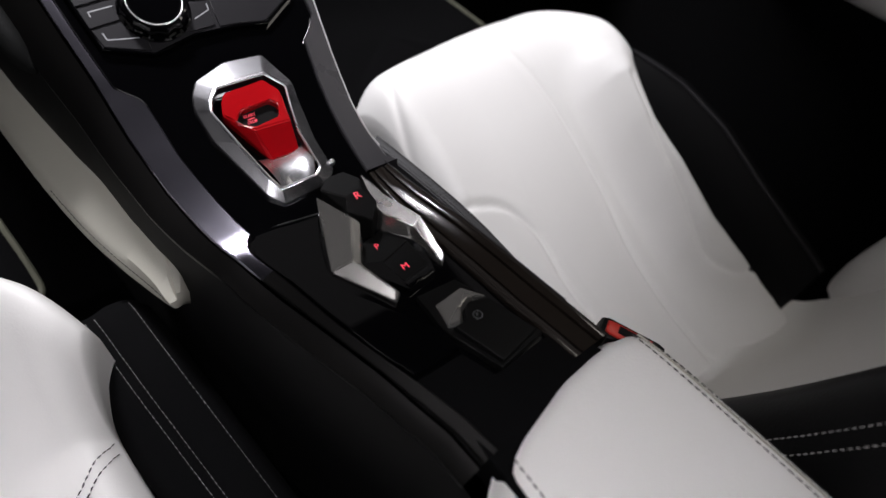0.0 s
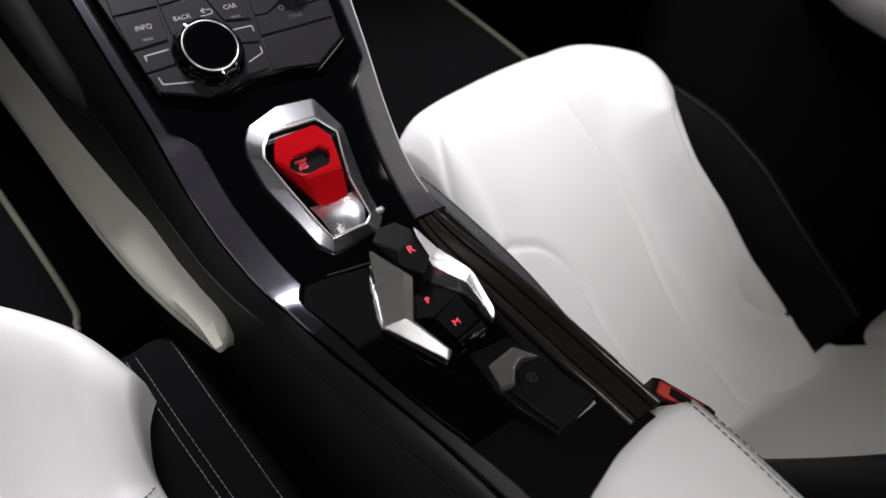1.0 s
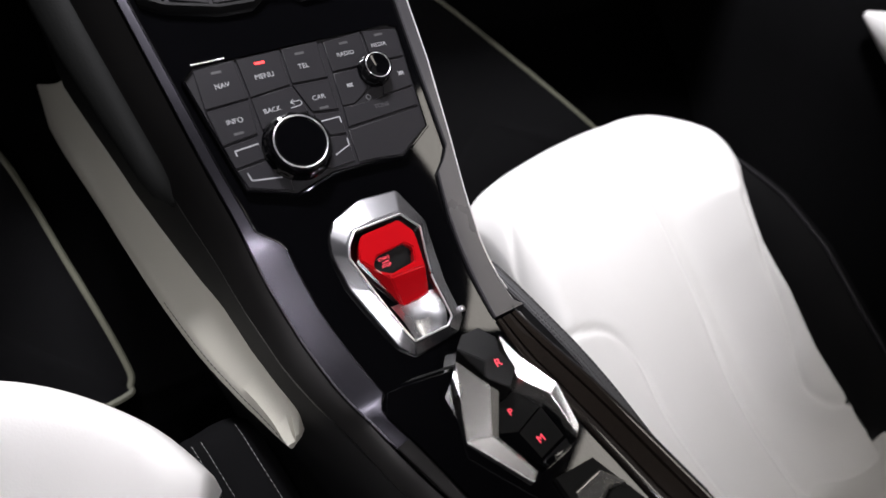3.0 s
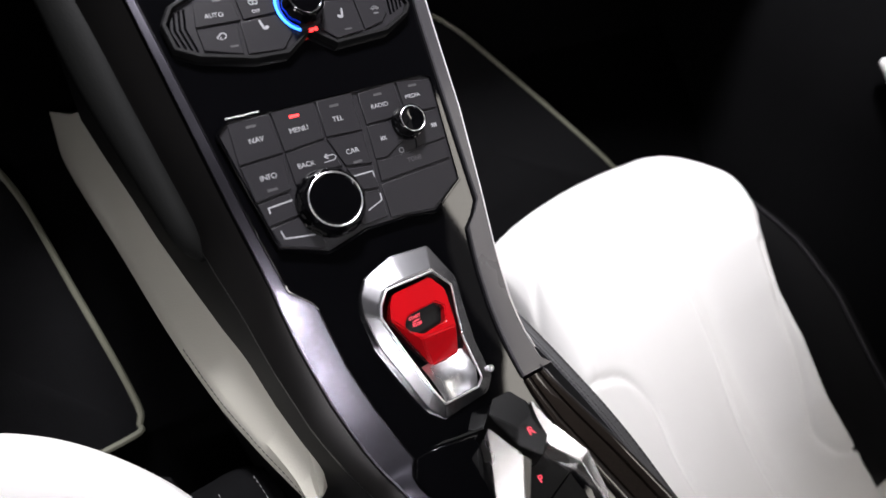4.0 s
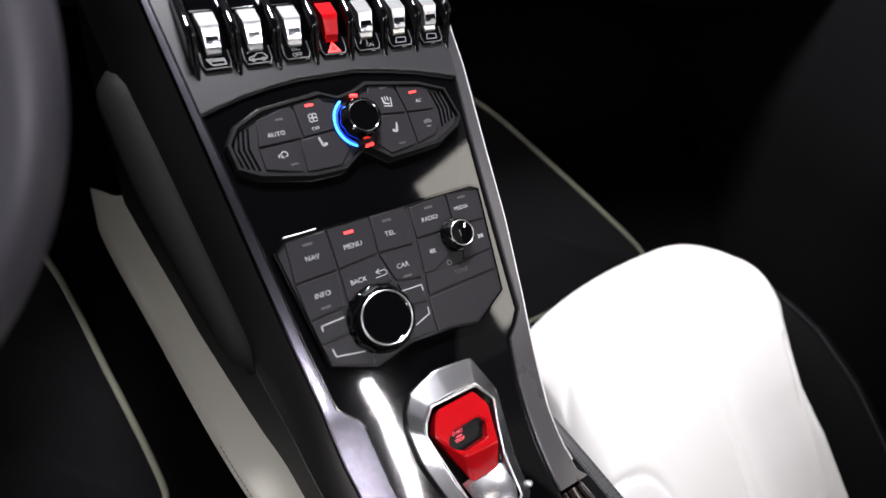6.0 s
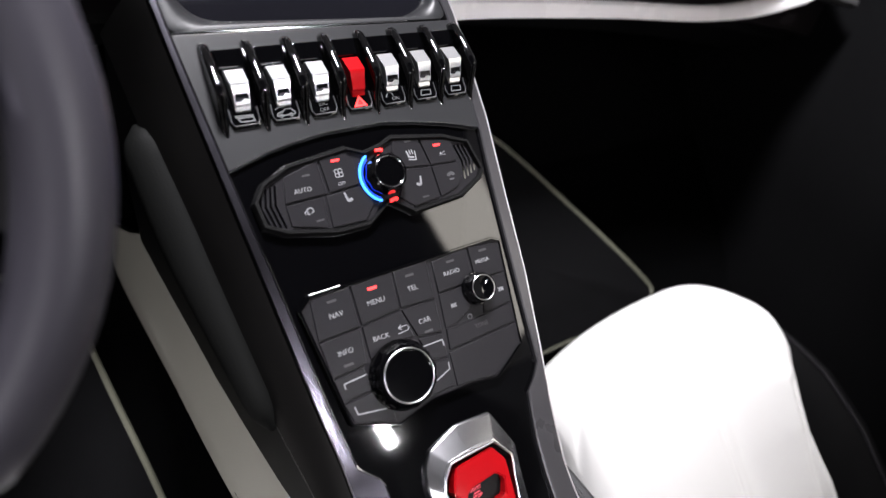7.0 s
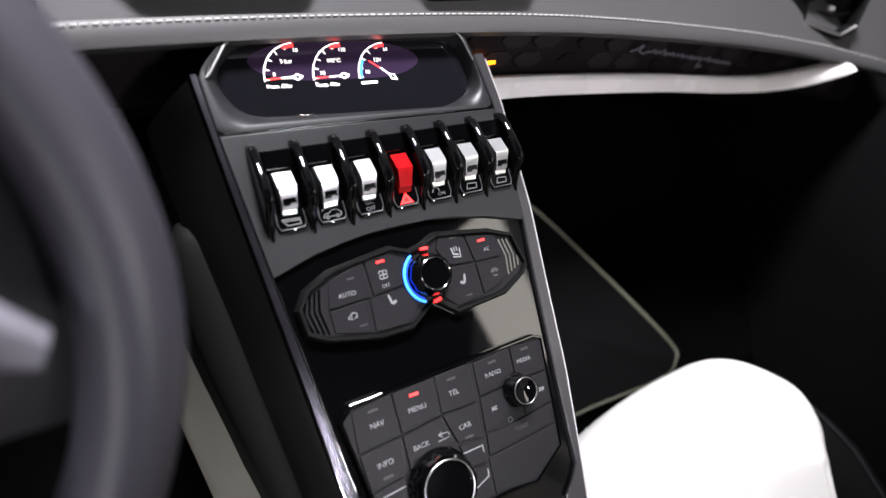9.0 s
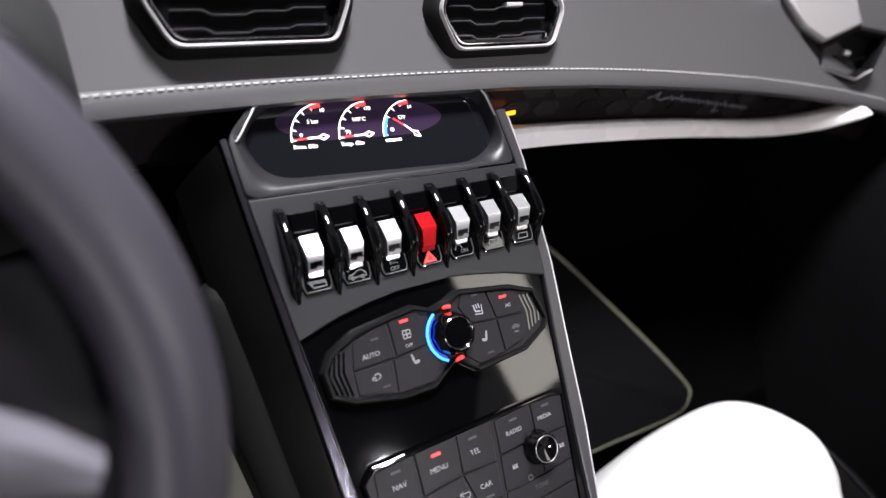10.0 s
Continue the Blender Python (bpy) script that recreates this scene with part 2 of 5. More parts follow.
def text_mesh(text, x, y, size, m, w=0.0, turn=0.0, depth=0.12, shear=0.0, bm=None):
    """Letters in the built-in font, centred at (x, y) millimetres, size the height of a capital."""
    cu = bpy.data.curves.new("letters", "FONT")
    cu.body, cu.size, cu.align_x, cu.align_y, cu.extrude, cu.resolution_u, cu.shear = text, size / 0.69, "CENTER", "CENTER", depth / 2, 3, shear
    ob = bpy.data.objects.new("letters", cu)
    scene.collection.objects.link(ob)
    dg = bpy.context.evaluated_depsgraph_get()
    me = bpy.data.meshes.new_from_object(ob.evaluated_get(dg))
    bpy.data.objects.remove(ob)
    bpy.data.curves.remove(cu)
    me.transform(m @ Matrix.Diagonal((MM, MM, MM, 1)) @ Matrix.Translation((x, y, w)) @ Matrix.Rotation(radians(turn), 4, "Z"))
    own = bmesh.new() if bm is None else bm
    own.from_mesh(me)
    bpy.data.meshes.remove(me)
    return own


def stroke(pts, width, m=STACK, w=0.0, bm=None, closed=False, thick=0.12):
    """A flat printed line of some width through points in millimetres."""
    own = bmesh.new() if bm is None else bm
    q = [Vector((x, y, 0)) for x, y in pts] + ([Vector((*pts[0], 0))] if closed else [])
    for a, b in zip(q, q[1:]):
        d = (b - a).normalized()
        s = Vector((-d.y, d.x, 0)) * width / 2
        e = d * width * 0.3
        vs = []
        for h in (w, w + thick):
            vs.append([own.verts.new(m @ ((p + Vector((0, 0, h))) * MM)) for p in (a - e + s, a - e - s, b + e - s, b + e + s)])
        own.faces.new(vs[1])
        for i in range(4):
            own.faces.new((vs[0][i], vs[0][(i + 1) % 4], vs[1][(i + 1) % 4], vs[1][i]))
    return own


def arc(cx, cy, r, a0, a1, n=16):
    return [(cx + r * math.cos(radians(a0 + (a1 - a0) * i / (n - 1))), cy + r * math.sin(radians(a0 + (a1 - a0) * i / (n - 1)))) for i in range(n)]


def stitches(pts, length, gap, radius, mat, parent, name="stitching", label="", lift=0.0):
    """A row of thread stitches along a line."""
    bm = bmesh.new()
    P = [Vector(p) for p in pts]
    walkd, on, start = 0.0, True, P[0]
    total = sum((b - a).length for a, b in zip(P, P[1:]))

    def at(s):
        for a, b in zip(P, P[1:]):
            L = (b - a).length
            if s <= L:
                return a + (b - a) * (s / max(L, 1e-9))
            s -= L
        return P[-1]
    s = 0.0
    while s + length < total:
        a, b = at(s), at(s + length)
        d = (b - a)
        side = d.cross(Vector((0.2, 0.1, 1))).normalized() * radius
        up = side.cross(d).normalized() * radius
        rows = []
        for f, k in ((0.0, 0.4), (0.25, 1.0), (0.75, 1.0), (1.0, 0.4)):
            c = a + d * f + Vector((0, 0, lift))
            rows.append([c + side * k, c + up * k, c - side * k, c - up * k])
        loft(rows, True, True, bm)
        s += length + gap
    return part(name, bm, mat, parent, label)


def interp(table, x):
    """A value from a table of (position, value), eased between its rows."""
    t = sorted(table)
    if x <= t[0][0]:
        return t[0][1]
    for (a, va), (b, vb) in zip(t, t[1:]):
        if x <= b:
            f = (x - a) / (b - a)
            return va + (vb - va) * f
    return t[-1][1]

# ---- the cabin ----


def slab(name, lo, hi, mat, label="", category="", bevel=0.0):
    bm = bmesh.new()
    bmesh.ops.create_cube(bm, size=1.0, matrix=Matrix.Translation([(a + b) / 2 for a, b in zip(lo, hi)]) @ Matrix.Diagonal([b - a for a, b in zip(lo, hi)] + [1]))
    if bevel:
        bmesh.ops.bevel(bm, geom=list(bm.edges), offset=bevel, segments=3, affect="EDGES")
    ob = part(name, bm, mat)
    return tagged(ob, label, category, kind="structure") if label else ob


slab("ground", (-6, -6, -0.22), (6, 6, -0.20), M_GROUND, "smooth grey showroom floor under the car", "floor")
floor_rows = [[(x, y, z) for x in (-0.74, -0.40, 0.0, 0.40, 0.74)] for y, z in
              ((-1.00, 0.08), (-0.55, 0.09), (-0.25, 0.16), (-0.14, 0.25), (0.10, 0.42), (0.32, 0.62), (0.34, 0.80))]
floor_bm = loft(floor_rows)
bmesh.ops.solidify(floor_bm, geom=floor_bm.faces[:], thickness=0.02)
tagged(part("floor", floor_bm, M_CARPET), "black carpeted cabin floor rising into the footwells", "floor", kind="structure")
slab("wall_rear", (-0.80, -1.04, 0.0), (0.80, -1.00, 1.27), M_LINER, "black bulkhead behind the seats", "wall")
# unseen roof added to block light; front edge set by the seat's falloff
slab("ceiling", (-0.78, -1.04, 1.27), (0.52, 0.0, 1.31), M_LINER, "unseen dark roof slab, its edge set to shade the rear cushions", "ceiling")


def door(name, side):
    root = thing(name, "closed car door, black with a white leather upper pad", "door", (side * 0.74, -0.35, 0.1), kind="structure")
    rows = []
    for y in (-1.0, -0.7, -0.4, -0.1, 0.2, 0.45):
        rows.append([(side * x, y, z) for x, z in ((0.72, 0.08), (0.70, 0.20), (0.735, 0.34), (0.72, 0.46), (0.735, 0.56), (0.76, 0.66), (0.79, 0.74), (0.82, 0.74), (0.82, 0.08))])
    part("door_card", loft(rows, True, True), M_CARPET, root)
    rows = []
    for i in range(14):
        f = i / 13
        y = -0.95 + 0.73 * f
        k = min(1.0, (1 - f) * 6) ** 0.5 * 0.9 + 0.1
        c = Vector((side * 0.715, y, 0.536 + 0.02 * f))
        rows.append([c + Vector((-side * 0.035 * k * math.cos(q), 0, 0.045 * k * math.sin(q))) for q in (2 * math.pi * j / 14 for j in range(14))])
    part("upper_pad", loft(rows, True, True), M_WHITE, root, "white leather upper pad")
    return root


door("door_1", 1)
door("door_2", -1)
for side in (1, -1):
    bm = tube([Vector((side * 0.76, 0.62, 0.78)), Vector((side * 0.73, 0.25, 0.98)), Vector((side * 0.66, -0.30, 1.20))], 0.03, 10)
    tagged(part("pillar", bm, M_LINER), "slim black windscreen pillar", "pillar", kind="structure")

# fixture nobody sees, added to house the armrest fill
fill_box = thing("fill_housing", "unseen lamp housing added round the armrest fill", "lamp", (-0.17, -0.90, 1.26))
part("housing", prism([(-260, -945), (-80, -945), (-70, -935), (-70, -865), (-80, -855), (-260, -855), (-270, -865), (-270, -935)], 1253, 1270, UNIT, 2), M_FLANK, fill_box, "black lamp housing")
part("lens", prism([(-230, -930), (-110, -930), (-110, -870), (-230, -870)], 1250, 1254, UNIT, 0.5), M_SILVER, fill_box, "pale lamp lens")

# ---- centre console ----
SURFACE = [(-0.60, 0.469), (-0.50, 0.472), (-0.42, 0.474), (-0.38, 0.476), (-0.355, 0.479), (-0.33, 0.485), (-0.31, 0.4925), (-0.29, 0.502),
           (-0.27, 0.513), (-0.25, 0.5256), (0.10, 0.7586)]


def height(y):
    return interp(SURFACE, y)


console = thing("center_console", "black and gunmetal centre console sloping from the dashboard to the armrest", "console", (0, -0.25, 0.1))

LEFT_IN = [(-0.70, 0.004), (-0.60, 0.008), (-0.56, 0.005), (-0.52, -0.006), (-0.48, -0.0195), (-0.44, -0.031), (-0.40, -0.040), (-0.372, -0.0495), (-0.364, -0.050), (-0.358, -0.047), (-0.354, -0.0435),
           (-0.346, -0.046), (-0.315, -0.0535), (-0.283, -0.0605), (-0.243, -0.065), (-0.2306, -0.080), (-0.191, -0.087), (-0.133, -0.095), (-0.05, -0.107), (0.032, -0.118), (0.064, -0.121)]
LEFT_MID = [(-0.70, -0.012), (-0.60, -0.005), (-0.56, -0.005), (-0.50, -0.0200), (-0.46, -0.032), (-0.42, -0.044), (-0.38, -0.0565), (-0.34, -0.0700), (-0.30, -0.0793), (-0.26, -0.0860), (-0.22, -0.0902),
            (-0.18, -0.0965), (-0.12, -0.104), (-0.06, -0.1115), (0.0, -0.119), (0.064, -0.126)]
SHOULDER_OUT = [(-0.60, 0.011), (-0.52, 0.011), (-0.43, 0.013), (-0.39, 0.0125), (-0.35, 0.0115), (-0.31, 0.0155), (-0.27, 0.0165), (-0.20, 0.020), (-0.10, 0.026), (0.064, 0.028)]
SHOULDER_DROP = [(-0.60, 0.012), (-0.35, 0.012), (-0.31, 0.0125), (-0.27, 0.016), (-0.20, 0.028), (-0.10, 0.034), (0.064, 0.036)]
RIGHT_IN = [(-0.575, 0.091), (-0.545, 0.0885), (-0.50, 0.080), (-0.46, 0.0755), (-0.42, 0.070), (-0.38, 0.0645), (-0.355, 0.0630), (-0.338, 0.0625), (-0.292, 0.062), (-0.256, 0.065), (-0.2306, 0.0697),
            (-0.2231, 0.079), (-0.2148, 0.086), (-0.155, 0.089), (-0.10, 0.092), (-0.05, 0.097), (0.032, 0.0975), (0.07, 0.0900)]
RIGHT_OUT = [(-0.34, 0.092), (-0.333, 0.0855), (-0.31, 0.082), (-0.287, 0.082), (-0.2456, 0.087), (-0.208, 0.093), (-0.154, 0.100), (-0.1016, 0.103), (-0.045, 0.107), (0.03, 0.1055), (0.07, 0.0995)]
stations = [0.064, 0.03, -0.01, -0.05, -0.09, -0.133, -0.16, -0.191, -0.2148, -0.2231, -0.2306, -0.238, -0.243, -0.26, -0.283, -0.30, -0.315, -0.333, -0.346, -0.354, -0.358, -0.364, -0.372, -0.39, -0.41,
            -0.445, -0.47, -0.492, -0.51, -0.528, -0.55, -0.575, -0.60, -0.64, -0.70]

rows, rows_out, rows2 = [], [], []
for y in stations:
    z = height(y)
    li, lm = interp(LEFT_IN, y), interp(LEFT_MID, y)
    tilt = interp([(-0.60, 0.80), (-0.40, 0.70), (-0.368, 0.10), (0.1, 0.10)], y)
    out, drop = interp(SHOULDER_OUT, y), interp(SHOULDER_DROP, y)
    rows.append([(li + 0.001, y, z - 0.010), (li, y, z + 0.0022), (li - 0.0010, y, z + 0.0032)] + [(li - 0.0010 + (lm - li + 0.0016) * k / 6, y, z + 0.0033 - tilt * (li - lm) * k / 6) for k in range(1, 7)]
                + [(lm + 0.0001, y, z + 0.0024 - tilt * (li - lm)), (lm, y, z - 0.002)])
    edge_z = z - 0.0002 - tilt * (li - lm)
    rows_out.append([(lm - 0.0008, y, edge_z - 0.004), (lm - 0.0010, y, edge_z)] + [(lm - 0.001 - out * q, y, edge_z - drop * (0.75 * q + 0.25 * q * q)) for q in (0.12, 0.3, 0.5, 0.7, 0.88, 1.0)]
                    + [(lm - 0.001 - out * 0.98, y, edge_z - drop - 0.004)])
    rows2.append([(lm - out, y, edge_z - drop - 0.002), (lm - out - 0.003, y, z - 0.10), (lm - out - 0.003, y, 0.06)])
ahead = len([y for y in stations if y > -0.59])
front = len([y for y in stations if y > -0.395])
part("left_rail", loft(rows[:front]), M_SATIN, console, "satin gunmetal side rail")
# rear of the same rail in a darker material, its shade put into colour
part("shaded_rear_rail", loft(rows[front - 1:ahead]), M_SHOULDER, console, "rear of the gunmetal rail, darkened to imitate shade")
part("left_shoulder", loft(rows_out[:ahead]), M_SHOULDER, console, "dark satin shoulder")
part("left_flank", loft(rows2), M_FLANK, console, "black textured side panel")

rows = []
for y in [-0.028] + [q for q in stations if -0.53 < q < -0.03] + [-0.534]:
    z = height(y)
    li, ri = interp(LEFT_IN, y), interp(RIGHT_IN, y)
    rows.append([(li + (ri - li) * k / 8, y, z - 0.002) for k in range(9)])
part("gloss_panel", loft(rows), M_GLOSS, console, "piano black centre surface")

rows = []
for y in [q for q in stations if q > -0.335] + [-0.34]:
    z = height(y)
    ri, ro = interp(RIGHT_IN, y), interp(RIGHT_OUT, y)
    rise = interp([(-0.34, 0.001), (-0.30, 0.003), (-0.20, 0.003), (-0.1, 0.003), (0.07, 0.003)], y)
    rows.append([(ri - 0.0005, y, z - 0.012), (ri, y, z + rise - 0.0012), (ri + 0.0012, y, z + rise), (ro - 0.0012, y, z + rise), (ro, y, z + rise - 0.0012), (ro + 0.001, y, z - 0.02), (ro + 0.004, y, z - 0.05)])
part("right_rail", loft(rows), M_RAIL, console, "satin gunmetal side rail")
edge_line = [Vector((interp(RIGHT_OUT, y) - 0.0004, y, height(y) + 0.003)) for y in np.linspace(0.06, -0.325, 60)]
part("bright_edge", tube(edge_line, 0.0007, 6), M_SILVER, console, "thin bright edge")
# chrome tube added to draw the highlight on the rail's rounded edge
edge_line = [Vector((interp(LEFT_MID, y) + 0.0004, y, height(y) + 0.0012)) for y in np.linspace(0.064, -0.20, 50)]
part("bright_edge", tube(edge_line, 0.0005, 6), M_CHROME, console, "thin bright edge")
# another tube draws the highlight along the rail's inner gap
edge_line = [Vector((interp(LEFT_IN, y) + 0.0002, y, height(y) + 0.0030)) for y in np.linspace(0.062, -0.246, 60)]
part("bright_edge", tube(edge_line, 0.0005, 6), M_CHROME, console, "thin bright edge")
RIGHT_TOP = [(-0.575, 0.122), (-0.545, 0.1185), (-0.50, 0.1120), (-0.46, 0.1065), (-0.42, 0.1000), (-0.38, 0.0915), (-0.345, 0.0830), (-0.338, 0.0815)]
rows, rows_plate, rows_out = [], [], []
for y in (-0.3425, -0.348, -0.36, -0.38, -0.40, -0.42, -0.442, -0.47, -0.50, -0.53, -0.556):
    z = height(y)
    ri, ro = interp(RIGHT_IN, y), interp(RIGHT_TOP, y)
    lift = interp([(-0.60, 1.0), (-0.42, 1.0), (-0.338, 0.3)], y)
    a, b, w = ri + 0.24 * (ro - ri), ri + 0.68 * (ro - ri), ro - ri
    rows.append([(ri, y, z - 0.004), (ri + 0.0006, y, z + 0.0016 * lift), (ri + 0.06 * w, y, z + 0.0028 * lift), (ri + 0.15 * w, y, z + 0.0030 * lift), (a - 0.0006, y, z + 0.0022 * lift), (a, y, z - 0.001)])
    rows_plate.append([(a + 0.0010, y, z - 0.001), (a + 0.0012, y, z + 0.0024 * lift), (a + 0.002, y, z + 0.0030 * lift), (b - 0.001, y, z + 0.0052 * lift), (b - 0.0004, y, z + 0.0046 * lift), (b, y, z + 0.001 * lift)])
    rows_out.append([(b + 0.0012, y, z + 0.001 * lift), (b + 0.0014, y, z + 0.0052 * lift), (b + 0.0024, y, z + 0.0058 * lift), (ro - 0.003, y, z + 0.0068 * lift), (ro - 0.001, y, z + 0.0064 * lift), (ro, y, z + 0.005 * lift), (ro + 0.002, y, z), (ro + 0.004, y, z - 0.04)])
# the reflected brown on these three strips is put into their colour
part("right_bead", loft(rows), M_WARMTINT, console, "gloss black bead, tinted brown to imitate a reflection")
part("right_border", loft(rows_plate), M_WARMTINT, console, "gloss black border, tinted brown to imitate a reflection")
part("right_edge", loft(rows_out), M_WARMTINT, console, "gloss black outer edge, tinted brown to imitate a reflection")
edge_line = [Vector((interp(RIGHT_TOP, y) - 0.0008, y, height(y) + 0.0066 * interp([(-0.60, 1.0), (-0.42, 1.0), (-0.338, 0.3)], y))) for y in np.linspace(-0.338, -0.52, 40)]
part("bright_edge", tube(edge_line, 0.0005, 6), M_RAIL, console, "thin bright edge")
rows = []
for y in stations:
    z = height(y)
    ro = interp(RIGHT_OUT, y) + 0.003 if y > -0.34 else interp(RIGHT_TOP, y) + 0.003
    rows.append([(ro, y, z - 0.012), (ro + 0.010, y, z - 0.05), (ro + 0.014, y, 0.06)])
part("right_flank", loft(rows), M_FLANK, console, "black textured side panel")
# near-black plate added here: hides the armrest's reflection, stands for a shaded pit
part("pit_shade_plate", prism([(-8, -511), (29, -511), (38, -535), (84, -532), (90, -511), (92, -511), (110, -556), (124, -620), (-2, -620), (0, -560)], -40, -5, FLAT, 1), M_CARPET, console)
# upper matte panel with the seam under the display
part("upper_panel", prism([(-118, 37.2), (-107, -59), (-92, -54.5), (-76, -50), (-54, -46), (-32, -43.3), (15, -43), (40, -46.5), (65, -51.3), (97, -60), (98.5, 33)], -4, 2.2, STACK, 1.0), M_PANEL, console,
     "matte dark grey switch panel")
surround = [(-121, 80), (-119.5, 58), (-118, 38.4), (97.5, 34.2), (93.5, 54), (90.5, 76), (85, 101), (-82, 107), (-100, 101)]
hole = [(-110, 79), (-101, 58), (-87, 50), (63, 42), (89, 54), (86.5, 76), (80, 97), (-80, 102.5), (-95, 97.5)]


def ringed(outer, inner, levels, m=STACK):
    """A moulded frame: rings between two outlines, each at a share of the way and a height."""
    rows_ = []
    for f, w in levels:
        rows_.append([m @ Vector(((a[0] + (b[0] - a[0]) * f) * MM, (a[1] + (b[1] - a[1]) * f) * MM, w * MM)) for a, b in zip(outer, inner)])
    return loft(rows_, True, False)


surround, hole = rounded(surround, 9, 5), rounded(hole, 12, 5)
part("bright_edge", tube([sp(-118.5, 37.9, 2.2), sp(-60, 36.7, 2.2), sp(0, 35.6, 2.2), sp(60, 34.4, 2.2)], 0.0005, 6), M_CHROME, console, "thin bright seam under the display")
part("display_surround", ringed(surround, hole, ((0, -6), (0, 1.6), (0.05, 2.0), (0.30, 1.9), (0.42, 1.4), (0.60, -1.0), (0.80, -4.5), (1.0, -9.6), (1.0, -16))), M_PANEL, console, "matte dark grey display surround")
# padded strip on the driver's flank
rows = []
for i in range(22):
    f = i / 21
    v = -8 - 226 * f
    c = sp(interp([(-234, -121), (-173, -130), (-110, -139), (-76, -142), (-30, -146), (-8, -149)], v), v, -36 + 8 * f)
    k = min(1, f * 12 + 0.05, (1 - f) * 14 + 0.05) ** 0.5
    side, up = Vector((0.92, 0, 0.38)), Vector((-0.38, 0.0, 0.92))
    rows.append([c + side * (interp([(-234, 0.010), (-173, 0.013), (-76, 0.0175), (-8, 0.0165)], v) * k * math.cos(q)) + up * (0.013 * k * math.sin(q)) for q in (2 * math.pi * j / 16 for j in range(16))])
part("flank_pad", loft(rows, True, True), M_SOFT, console, "soft dark leather pad")

# ---- display ----
display = thing("gauge_display", "glossy black display with three lit oil and battery gauges", "display", tuple(sp(0, 60, -14)))
part("glass", prism(hole, -16, -10, STACK, 0.6), M_SCREEN, display)
edge = [(-116, 76), (-113, 79), (-99, 98), (-90, 102), (-82, 103.5), (75, 98.7), (81, 96.2), (84, 91), (88.5, 74)]
part("bright_edge", tube([sp(x, y, 2.6) for x, y in edge], 0.0008, 6), M_ALU, display, "thin bright trim line")
for i, (gx, gy, turn) in enumerate(((-50, 75, 0), (-15, 73.2, 0), (20, 71.4, -41))):
    lit = stroke(arc(gx, gy, 26, 180, 92, 18), 0.85, STACK, -9.9)
    for a in (178, 161, 143, 125, 107):
        stroke([(gx + r * math.cos(radians(a)), gy + r * math.sin(radians(a))) for r in (22.6, 25.5)], 0.6, STACK, -9.9, lit)
    dial = part("dial", lit, M_LIT, display, "white lit scale")
    c, s = math.cos(radians(turn)), math.sin(radians(turn))
    a = Vector((gx - 23, gy + 1.2)) if not turn else Vector((gx - 14, gy + 12.5))
    part("needle", stroke([(a.x - 1, a.y), (a.x + 12 * c, a.y + 12 * s)], 0.9, STACK, -9.8), M_REDLED, dial, "red lit needle")
    tip = stroke([(a.x + 9 * c, a.y + 9 * s), (a.x + 18 * c, a.y + 18 * s)], 1.1, STACK, -9.75)
    stroke([(a.x + x_ * c - y_ * s, a.y + x_ * s + y_ * c) for x_, y_ in ((17, 0), (20.2, 2.0), (24, 0), (20.2, -2.0))], 0.9, STACK, -9.75, tip, True)
    part("needle_tip", tip, M_LIT, dial, "white needle tip")
    if i < 2:
        part("caption", text_mesh(("Press. Olio", "Temp. Olio")[i], gx - 17, gy - 4.4, 2.7, STACK, -9.9, -2.5), M_LIT, dial)
    else:
        part("caption", stroke([(gx - 25, gy - 3.6), (gx - 13, gy - 3.9)], 1.8, STACK, -9.9), M_LIT, dial)
    figures = text_mesh(("5 bar", "100\u00b0C", "12V")[i], gx - 8, gy + 13, 2.9, STACK, -9.9, -2.5)
    text_mesh(("0", "70", "10")[i], gx - 18.5, gy + 4.2, 2.7, STACK, -9.9, -2.5, bm=figures)
    text_mesh(("10", "170", "14")[i], gx + 0.5, gy + 20.6, 2.7, STACK, -9.9, -2.5, bm=figures)
    part("figures", figures, M_LIT, dial)
    part("warning_mark", stroke(arc(gx, gy, 24.4, 108, 92, 6), 2.6, STACK, -9.8), M_REDLED, dial)
    if i == 2:
        part("cold_mark", stroke(arc(gx, gy, 24.3, 179, 146, 8), 2.2, STACK, -9.8), M_BLUELED, dial)
part("back_glow", prism([(gx_ * 66 - 19, 86 + 16.5 * gy_ - 0.045 * gx_ * 66) for gx_, gy_ in [(math.cos(2 * math.pi * k / 28), max(-0.85, min(0.9, math.sin(2 * math.pi * k / 28)))) for k in range(28)]], -10.5, -9.96, STACK), M_GLOW, display,
     "dim violet lit field")

# ---- toggle switches ----


def ribbon(profile, m, bevel=0.5):
    """A lever from a side profile of (along, out, half width) in millimetres."""
    rows_ = [[m @ Vector((x * MM, y * MM, w * MM)) for x in (-half, -half + 0.7, half - 0.7, half)] for y, w, half in profile]
    bm = loft([list(r) for r in zip(*rows_)], True, True)
    bmesh.ops.bevel(bm, geom=[e for e in bm.edges if e.is_manifold and e.calc_face_angle(0) > 0.4], offset=bevel * MM, segments=2, affect="EDGES")
    return bm


